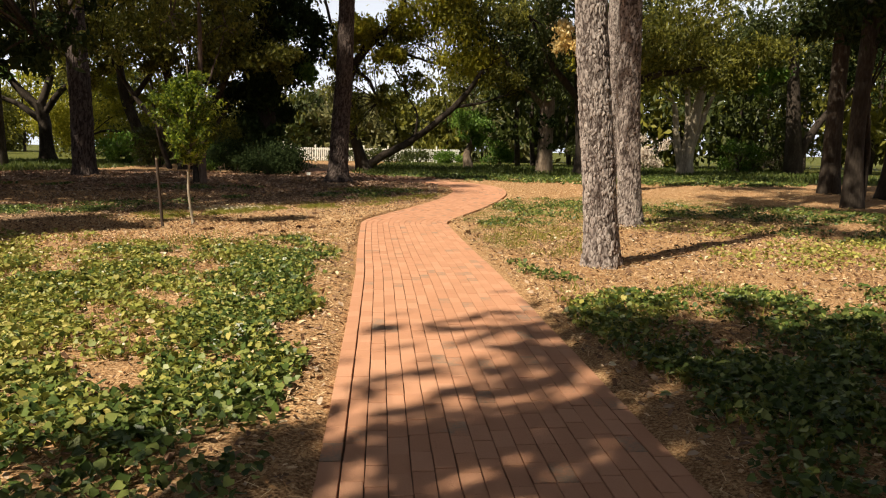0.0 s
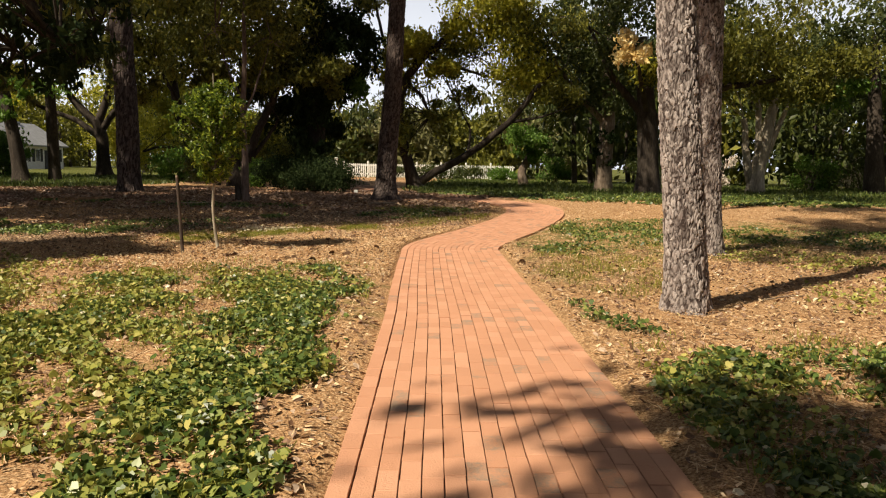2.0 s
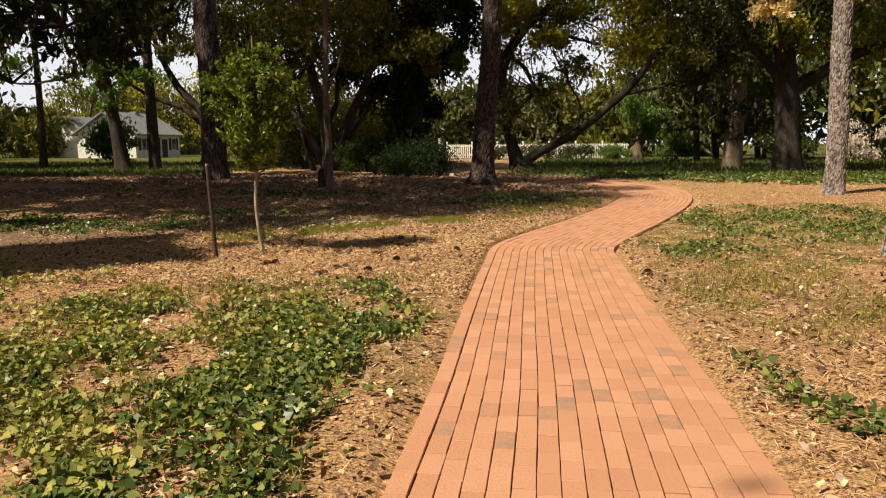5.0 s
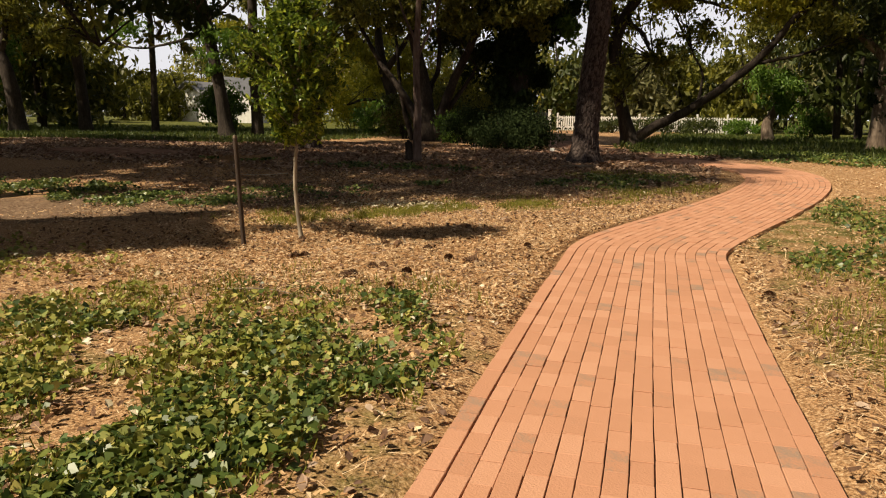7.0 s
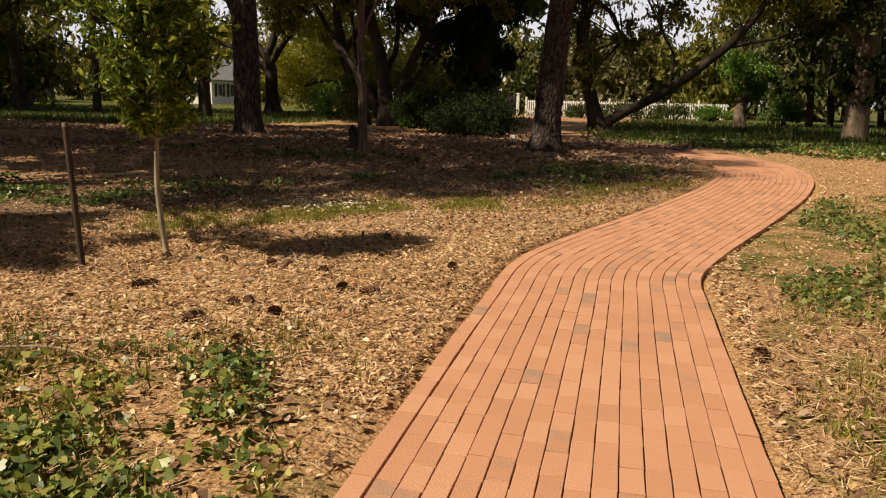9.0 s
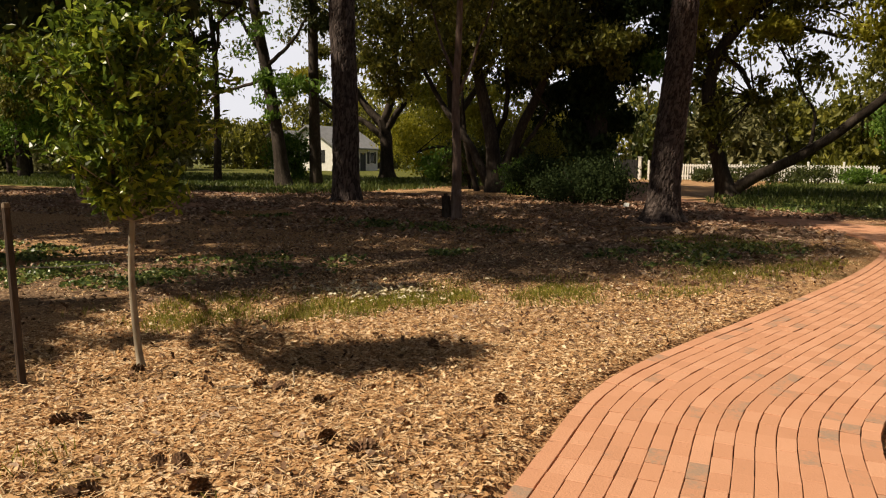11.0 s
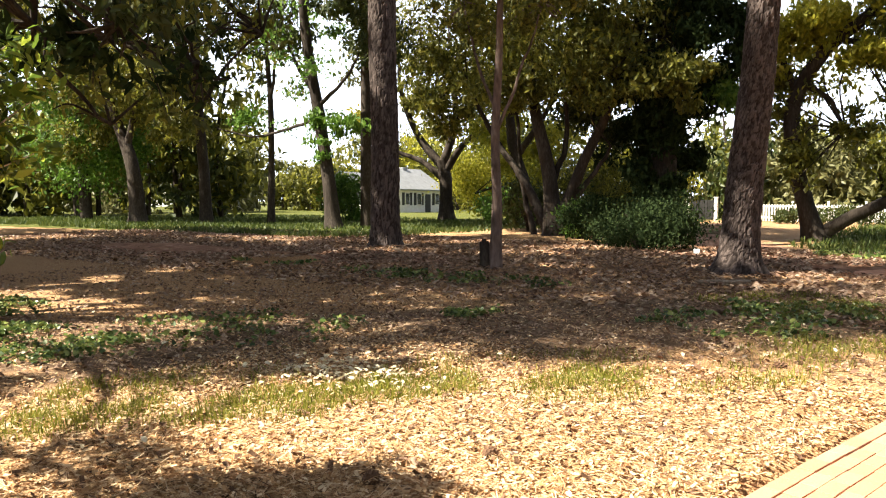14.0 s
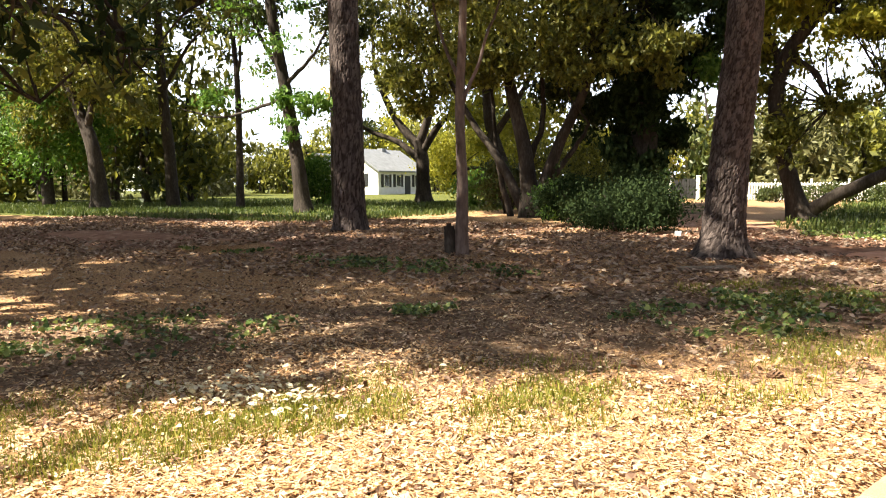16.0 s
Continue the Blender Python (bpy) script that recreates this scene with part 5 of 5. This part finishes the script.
# ---- far woods ----
def woods():
    rng = np.random.default_rng(5)
    sets = {"olive": (M_OLIVE, []), "oak": (M_OAK, []), "scrub": (M_SCRUB, []), "yellow": (M_YELLOW, [])}
    trunks = []
    def add(x, y, h, r, key, n, low=0.2):
        c = (x, y, h * (0.5 + low / 2))
        sets[key][1].append(clump_points(rng, int(n * 0.78), c, (r, r, h * (0.5 - low / 2)), 22, 0.26))
        trunks.append(tube(smooth_line([(x, y, -0.1), (x + rng.normal(0, 0.3), y, h * 0.4), (x + rng.normal(0, 0.6), y, h * 0.8)], 4), np.linspace(0.22, 0.06, 9), 6))
    for k in range(34):
        a = rng.uniform(-62, -32)
        d = rng.uniform(70, 105) if not -41.5 < a < -31 else rng.uniform(118, 135)
        add(d * math.sin(radians(a)), 13 + d * math.cos(radians(a)), rng.uniform(5, 8.5), rng.uniform(2.5, 4.5), rng.choice(["scrub", "scrub", "olive"]), 1500, -0.1)
    for k in range(30):
        a = rng.uniform(-33, 8)
        d = rng.uniform(62, 95) if a > -31 else rng.uniform(118, 135)
        add(d * math.sin(radians(a)), 13 + d * math.cos(radians(a)), rng.uniform(6, 13), rng.uniform(2.5, 4.5), rng.choice(["scrub", "olive", "olive", "oak"]), 1600, -0.1)
    for k in range(22):
        a = rng.uniform(-19, 9)
        d = rng.uniform(58, 72)
        add(d * math.sin(radians(a)), 13 + d * math.cos(radians(a)), rng.uniform(5, 9), rng.uniform(2.2, 3.6), rng.choice(["scrub", "olive", "scrub"]), 1500, -0.1)
    for a, d, h, key in ((-43.5, 100, 6.5, "olive"), (-41.5, 104, 8, "yellow"), (-39.5, 102, 11, "olive"), (-37.5, 107, 11, "olive"), (-35.5, 106, 12, "yellow"), (-33.5, 104, 11, "olive")):
        add(d * math.sin(radians(a)), 13 + d * math.cos(radians(a)), h, 4.6, key, 1700, -0.1)
    for k in range(46):
        a = rng.uniform(8, 60)
        d = rng.uniform(46, 80)
        add(d * math.sin(radians(a)), 6 + d * math.cos(radians(a)), rng.uniform(9, 17), rng.uniform(3, 5.5), rng.choice(["oak", "olive", "oak"]), 1700, -0.05)
    for k in range(26):
        a = rng.uniform(-105, -60)
        d = rng.uniform(62, 85)
        add(d * math.sin(radians(a)), 13 + d * math.cos(radians(a)), rng.uniform(12, 20), rng.uniform(3.5, 6), rng.choice(["oak", "olive"]), 1300, -0.05)
    for k in range(24):
        a = rng.uniform(-82, -50)
        d = rng.uniform(50, 66)
        add(d * math.sin(radians(a)), 13 + d * math.cos(radians(a)), rng.uniform(8, 14), rng.uniform(2.8, 4.6), rng.choice(["oak", "olive", "olive"]), 1700, -0.1)
    for k in range(44):
        a = rng.uniform(60, 255)
        d = rng.uniform(34, 60)
        add(d * math.sin(radians(a)), d * math.cos(radians(a)), rng.uniform(16, 25), rng.uniform(4.5, 7), "oak", 600, 0.0)
    for k in range(10):
        a = -40 + 1.25 * k
        d = rng.uniform(104, 124)
        add(d * math.sin(radians(a)), 13 + d * math.cos(radians(a)), rng.uniform(13, 18), rng.uniform(4, 5.5), rng.choice(["olive", "oak", "yellow"]), 1500, -0.05)
    for key, (mat, ps) in sets.items():
        if ps:
            p = np.vstack(ps)
            p = p[p[:, 2] > 0.1]
            v, f = scatter(rng, p, np.where(p[:, 1] < 30, 0.95, 0.62), DIAMOND)
            ob = link_mesh("far_woods", v, f, mat)
            tagged(ob, "far woodland foliage in mixed spring greens", "woods", kind="stuff")
    v, f = join(trunks)
    tagged(link_mesh("far_trunks", v, f, M_BARKD, None, True), "far woodland trunks", "woods", kind="stuff")


woods()

# ---- ground cover ----
IVY = ((-1.9, 7.0, 2.6, 3.1, 4, 2500, "ivy"), (-2.0, 7.2, 2.6, 3.1, 4, 2600, "pale"), (-1.75, 12.05, 0.85, 0.4, 8, 90, "ivy"), (-0.95, 11.6, 0.5, 0.8, 0, 300, "ivy"), (-0.68, 10.8, 0.42, 0.7, 0, 520, "ivy"), (-1.9, 10.95, 0.95, 0.42, 10, 420, "ivy"), (-3.0, 10.75, 0.8, 0.35, 5, 260, "ivy"),
       (-1.5, 11.2, 1.3, 0.8, 0, 420, "pale"), (-1.6, 10.2, 1.5, 0.9, 0, 700, "pale"), (-0.75, 9.0, 0.7, 2.0, 6, 2700, "ivy"), (-0.45, 6.4, 0.6, 1.9, 5, 2600, "ivy"), (-3.2, 9.3, 2.6, 2.6, 0, 3200, "pale"), (-3.3, 8.0, 1.6, 2.0, 0, 1300, "ivy"), (-1.7, 9.4, 1.6, 0.9, 0, 700, "ivy"),
       (-1.6, 6.6, 1.8, 2.2, 0, 4200, "pale"), (3.9, 6.6, 2.3, 2.1, 20, 6800, "ivy"), (3.2, 4.6, 1.5, 1.8, 0, 3200, "ivy"), (6.2, 7.2, 1.8, 2.0, 0, 2600, "ivy"),
       (2.1, 9.7, 0.2, 0.95, 22, 190, "ivy"), (-1.3, 4.4, 1.9, 1.5, 0, 3800, "ivy"), (-7.3, 16.6, 1.9, 0.95, 15, 1700, "ivy"), (-10.5, 17.2, 2.2, 1.2, 0, 1600, "ivy"), (-6.0, 18.5, 1.5, 1.2, 30, 500, "ivy"),
       (4.6, 19.0, 2.9, 2.9, 30, 3000, "ivy"), (9.3, 18.0, 2.6, 2.4, 0, 1700, "ivy"), (2.5, 15.4, 0.7, 1.3, -15, 420, "ivy"), (-0.9, 22.4, 1.1, 1.9, -40, 900, "ivy"),
       (-4.4, 20.9, 0.45, 0.45, 0, 190, "ivy"), (-11.3, 24.3, 1.3, 0.8, 0, 700, "ivy"), (-6.6, 23.6, 2.4, 0.7, 0, 500, "ivy"),
       (9.0, 29.5, 7.0, 2.4, 0, 3800, "ivy"), (3.0, 33.0, 5.0, 2.6, 0, 3600, "ivy"), (12.0, 35.0, 6.0, 2.6, 0, 2600, "ivy"), (-3.4, 7.0, 2.2, 3.0, 0, 2200, "pale"), (7.5, 11.5, 3.2, 1.8, 15, 2200, "pale"), (9.5, 13.5, 3.0, 1.6, 0, 1500, "ivy"), (6.0, 14.5, 1.4, 1.2, 0, 500, "pale"),
       (-6.0, 11.5, 2.4, 1.6, 0, 1300, "pale"), (2.6, 7.4, 0.8, 0.9, 0, 500, "pale"))


def patch_points(rng, patch, n, thin=0.25):
    cx, cy, rx, ry, a = patch
    q = rng.uniform(-1, 1, (n * 3, 2))
    q = q[(q ** 2).sum(1) < 1]
    c, s = math.cos(radians(a)), math.sin(radians(a))
    p = np.stack([cx + q[:, 0] * rx * c - q[:, 1] * ry * s, cy + q[:, 0] * rx * s + q[:, 1] * ry * c], axis=1)
    keep = (lumpy(p, 2.6, 17) + 0.8 * lumpy(p, 6.0, 18) > thin * 2 * rng.uniform(-1.8, 1.4, len(p)) + 0.9 * (q ** 2).sum(1) - 0.3) & (path_distance(p) > 0.98 + 0.15 * rng.random(len(p)))
    return p[keep][:n]


def ground_cover():
    rng = np.random.default_rng(9)
    for kind, mat, lab in (("ivy", M_IVY, "glossy dark green ivy covering the ground"), ("pale", M_IVYDRY, "sparse yellowing ivy among dry straw")):
        ps, size = [], []
        for *patch, n, k in IVY:
            if k == kind and n:
                p = patch_points(rng, patch, int(n * 1.45))
                far = max(1.0, math.hypot(patch[0], max(patch[1] - 10, 0)) / 9)
                z = rng.uniform(0.01, 0.075, len(p)) + 0.04 * np.clip(lumpy(p, 3, 2), 0, 1)
                ps.append(np.column_stack([p, z + rise(p[:, 1])])), size.append(np.full(len(p), 0.045 * min(far ** 0.8, 2.1)))
        v, f = scatter(rng, np.vstack(ps), np.concatenate(size), IVY_LEAF, flat=0.5, spread=0.5)
        tagged(link_mesh("ivy_ground_cover", v, f, mat), lab, "ivy", kind="stuff")
    # straw needles, chips and dead leaves
    def field(n, x0, x1, y0, y1, bias=1.0):
        p = np.column_stack([rng.uniform(x0, x1, n), y0 + (y1 - y0) * rng.random(n) ** bias])
        d = path_distance(p)
        return p[d > 0.84 + 0.1 * (rng.random(len(p)) ** 2)]
    p = np.vstack([field(90000, -7.5, 9.5, 3.0, 22.0), field(40000, -4.5, 1.5, 12.0, 18.5), field(9000, 1.4, 3.6, 7, 15)])
    v, f = scatter(rng, np.column_stack([p, rise(p[:, 1]) + rng.uniform(0.006, 0.05, len(p))]), 0.064, SLIVER, flat=0.87, spread=0.5)
    tagged(link_mesh("pine_straw", v, f, M_STRAW), "loose tan pine needles on the ground", "pine straw", kind="stuff")
    p = np.vstack([field(70000, -8.0, 9.5, 3.0, 25.0), field(70000, -5.0, 1.5, 12.0, 19.5), field(30000, 1.0, 14.0, 20.0, 30.0)])
    v, f = scatter(rng, np.column_stack([p, rise(p[:, 1]) + rng.uniform(0.008, 0.042, len(p))]), 0.029, CHIP, flat=0.8, spread=0.6)
    tagged(link_mesh("bark_chips", v, f, M_STRAW), "tan bark chips and leaf fragments on the ground", "wood chips", kind="stuff")
    p = np.vstack([field(15000, -14, 1.0, 16.5, 28.0), field(6500, -6, 7, 3, 14), field(2500, -9, -1.5, 16.0, 21),
                   rng.normal((-1.2, 20.6), (0.25, 0.2), (90, 2))])
    v, f = scatter(rng, np.column_stack([p, rise(p[:, 1]) + rng.uniform(0.01, 0.04, len(p))]), 0.056, OBLONG * np.array([1, 1.5, 1.6]), flat=0.74, spread=0.5)
    tagged(link_mesh("dead_leaves", v, f, M_LITTER), "pale fallen leaves scattered on the ground", "leaves", kind="stuff")
    p = field(44000, -26, 1.0, 22.0, 34.0)
    v, f = scatter(rng, np.column_stack([p, rise(p[:, 1]) + rng.uniform(0.01, 0.05, len(p)) + 0.15 * (np.hypot(p[:, 0] + 11.4, p[:, 1] - 24.3) < 1.0)]), 0.085, CHIP, flat=0.75, spread=0.6)
    tagged(link_mesh("leaf_litter", v, f, M_LITTER), "brown leaf litter on the shaded ground", "leaves", kind="stuff")
    p = np.vstack([field(330, -5.5, 0.2, 4.5, 13.0), field(170, 1.8, 7.0, 4.0, 13.0), field(140, -9, 1, 15, 22), rng.normal((-3.5, 17.5), (0.4, 0.22), (420, 2))])
    v, f = scatter(rng, np.column_stack([p, rise(p[:, 1]) + rng.uniform(0.03, 0.09, len(p))]), 0.048, OBLONG * np.array([1, 1.6, 1.8]), flat=0.72, spread=0.5)
    tagged(link_mesh("bleached_leaves", v, f, M_PALE), "cream bleached fallen leaves", "leaves", kind="stuff")
    p = np.vstack([field(7000, -6.5, 8.5, 3.0, 16.0), field(2500, -7.0, 1.0, 14.0, 22.0), field(2500, 1.0, 8.0, 5.0, 16.0)])
    v, f = scatter(rng, np.column_stack([p, rise(p[:, 1]) + rng.uniform(0.02, 0.055, len(p))]), 0.042, CHIP, flat=0.6, spread=0.6)
    tagged(link_mesh("bark_fragments", v, f, M_CONE), "dark brown cone scales and bark fragments on the straw", "bark", kind="stuff")
    # grass
    ps = []
    for *patch, n in ((-3.8, 16.8, 2.0, 0.8, 48, 2200), (-2.4, 18.5, 1.8, 0.7, 46, 1500), (-3.4, 16.4, 1.7, 0.5, 55, 3600), (-2.3, 18.1, 1.9, 0.4, 44, 3000), (-3.9, 16.3, 1.9, 0.7, 42, 3600), (-1.6, 18.6, 2.1, 0.6, 46, 3000), (0.2, 21.3, 1.7, 0.8, 50, 2600), (-2.0, 8.6, 2.8, 4.6, 0, 24000), (3.6, 6.8, 2.4, 2.4, 0, 6000), (2.6, 13.4, 1.0, 2.6, 0, 4000),
                      (4.6, 18.8, 3.4, 3.2, 30, 5000), (-0.8, 23.6, 1.6, 1.0, 10, 4000)):
        q = patch_points(rng, patch, n)
        ps.append(np.column_stack([q, rise(q[:, 1])]))
    v, f = scatter(rng, np.vstack(ps), 0.056, BLADE, spread=0.7, upright=True)
    tagged(link_mesh("grass", v, f, M_GRASS), "thin yellow-green grass tufts", "grass", kind="stuff")
    x = rng.uniform(-46, -15, 60000)
    y = 30.5 + rng.random(60000) ** 1.4 * 24
    q = np.column_stack([x, y])
    q = q[lumpy(q, 0.9, 5) > rng.normal(-0.1, 0.4, len(q))]
    x2 = np.column_stack([rng.uniform(-3, 24, 26000), rng.uniform(31, 60, 26000)])
    x2 = x2[path_distance(x2, DIRT) > 1.4]
    q = np.vstack([q, x2])
    v, f = scatter(rng, np.column_stack([q, rise(q[:, 1])]), 0.14, BLADE * np.array([1, 2.2, 1]), spread=0.6, upright=True)
    tagged(link_mesh("lawn_grass", v, f, M_LAWN), "uneven green lawn grass under the trees", "grass", kind="stuff")


ground_cover()


def cone_mesh():
    rng = np.random.default_rng(3)
    bm = bmesh.new()
    bmesh.ops.create_uvsphere(bm, u_segments=8, v_segments=6, radius=0.022)
    for v in bm.verts:
        v.co.x *= 1.5
    for i in range(7):
        x = -0.036 + i * 0.012
        r = 0.034 * math.sin(math.pi * (i + 1.1) / 8.6) + 0.004
        for k in range(8):
            a = k * math.pi / 4 + i * 0.39
            c, s = math.cos(a), math.sin(a)
            t1, t2 = (-s * 0.009, c * 0.009), (s * 0.009, -c * 0.009)
            q = [(x - 0.008, c * r * 0.5 + t1[0] * 0.6, s * r * 0.5 + t1[1] * 0.6), (x - 0.008, c * r * 0.5 + t2[0] * 0.6, s * r * 0.5 + t2[1] * 0.6),
                 (x + 0.006, c * r + t2[0], s * r + t2[1]), (x + 0.012, c * r * 1.08, s * r * 1.08), (x + 0.006, c * r + t1[0], s * r + t1[1])]
            bm.faces.new([bm.verts.new(w) for w in q])
    me = bpy.data.meshes.new("pine_cone")
    bm.to_mesh(me), bm.free()
    me.materials.append(M_CONE)
    return me


CONE = cone_mesh()
rng0 = random.Random(4)
for x, y in ((-1.78, 13.26), (-1.49, 13.1), (-1.88, 12.85), (-1.11, 13.82), (-0.84, 14.89), (-2.69, 13.39), (-2.76, 13.33), (-1.85, 13.2), (-1.92, 12.78), (-1.37, 13.86),
             (-1.14, 13.8), (-1.38, 12.54), (-1.53, 16.52), (-1.77, 14.3), (-2.28, 14.37), (-2.14, 14.38), (-3.24, 14.2), (-1.85, 15.84), (-0.56, 19.9), (1.5, 13.45)):
    c = new("pine_cone", CONE)
    c.matrix_basis = pose(x, y, float(rise(y)) + 0.03, rng0.uniform(-20, 20), rng0.uniform(-20, 20), rng0.uniform(0, 360)) @ Matrix.Scale(rng0.uniform(1.05, 1.4), 4)
    tagged(c, "dry dark brown open pine cone lying on pine straw", "pine cone", "fallen pine cones")


def stick(pts, r, lab):
    l = smooth_line(pts, 5)
    v, f = tube(l, np.linspace(r, r * 0.5, len(l)), 7, 0.1, 1)
    tagged(link_mesh("fallen_twig", v, f, M_WOOD, None, True), lab, "twig")


stick([(-2.5, 14.2, 0.02), (-2.25, 14.36, 0.03), (-2.08, 14.4, 0.02), (-2.12, 14.5, 0.05), (-2.18, 14.56, 0.09)], 0.012, "curled dry pale twig on pine straw")
stick([(-1.2, 17.2, 0.02), (-1.0, 17.35, 0.03), (-0.75, 17.4, 0.02)], 0.01, "short dry twig on pine straw")
stick([(-2.6, 11.9, 0.03), (-2.2, 12.0, 0.05), (-1.8, 11.95, 0.03)], 0.008, "thin dry twig among ivy")
stick([(3.9, 10.8, 0.02), (4.3, 11.1, 0.03), (4.6, 11.2, 0.02)], 0.01, "short dry twig on pine straw")

# ---- brick path ----


def brick_path():
    rng = np.random.default_rng(21)
    path = thing("brick_path", (0, 0, 0), "winding path of orange-red clay bricks laid lengthwise with open joints", "path", kind="structure")
    s = np.arange(0, LENGTH, 0.12)
    lx, ly, *_ = on_path(s, -HALF + 0.01)
    rx, ry, *_ = on_path(s, HALF - 0.01)
    n = len(s)
    v = np.vstack([np.column_stack([lx, ly, rise(ly) - 0.011 + 0.006 * np.clip((ly - 15.5) / 3, 0, 1)]), np.column_stack([rx, ry, rise(ry) - 0.011 + 0.006 * np.clip((ry - 15.5) / 3, 0, 1)])])
    f = np.array([(i, n + i, n + i + 1, i + 1) for i in range(n - 1)])
    link_mesh("joint_bed", v, f, M_BED, path)
    W, L, cols = 2 * HALF / 16, 0.205, 16
    # a paver with a chamfered top: lower ring, shoulder ring, top ring
    ring = np.array([(-1, -1), (1, -1), (1, 1), (-1, 1)]) * 0.5
    hx, hy, ch = W - 0.0036, L - 0.003, 0.002
    prof = np.vstack([np.column_stack([ring * (hx, hy), np.full(4, -0.055)]), np.column_stack([ring * (hx, hy), np.full(4, -ch)]),
                      np.column_stack([ring * (hx - 2 * ch, hy - 2 * ch), np.zeros(4)])])
    quads = [(8, 9, 10, 11)] + [(a + r, (a + 1) % 4 + r, (a + 1) % 4 + r + 4, a + r + 4) for r in (0, 4) for a in range(4)]
    me = bpy.data.meshes.new("brick")
    me.from_pydata(prof.tolist(), [], quads)
    me.materials.append(M_BRICK)
    me.update()
    near, rest = [], []
    for c in range(cols):
        # the outermost course stands off from the rest by a wider joint
        off = -HALF + W * (c + 0.5) - (0.005 if c == 0 else 0.0)
        start = rng.uniform(-L, 0)
        for k in range(int(LENGTH / L) + 1):
            sc = start + k * L + L / 2
            if sc < 0.1 or sc > LENGTH - 0.15:
                continue
            x, y, tx, ty = (float(q) for q in on_path(sc, off))
            x2, y2, _, _ = on_path(sc + L / 2, off)
            x1, y1, _, _ = on_path(sc - L / 2, off)
            stretch = float(np.hypot(x2 - x1, y2 - y1)) / L
            a = math.atan2(float(y2 - y1), float(x2 - x1)) - math.pi / 2
            slope = math.degrees(math.atan2(float(rise(y2) - rise(y1)), L))
            m = pose(x, y, float(rise(y)) + 0.006 + rng.normal(0, 0.0016), slope + rng.normal(0, 0.35), rng.normal(0, 0.5), math.degrees(a) + rng.normal(0, 0.4))
            m = m @ Matrix.Diagonal((1 - 0.05 * rng.random() ** 2, stretch, 1, 1))
            (near if 9.9 < y < 13.6 else rest).append((m, y))
    near.sort(key=lambda q: q[1])
    rest += near[300:]
    vs = []
    hom = np.column_stack([prof, np.ones(12)])
    for m, _ in rest:
        vs.append((np.array(m) @ hom.T).T[:, :3])
    v = np.vstack(vs)
    f = (np.array(quads)[None] + (np.arange(len(rest)) * 12)[:, None, None]).reshape(-1, 4)
    ob = link_mesh("bricks", v, f, M_BRICKJ, path)
    ob["kind"] = "stuff"
    for m, _ in near[:300]:
        b = new("brick", me)
        b.parent = path
        b.matrix_basis = m


brick_path()
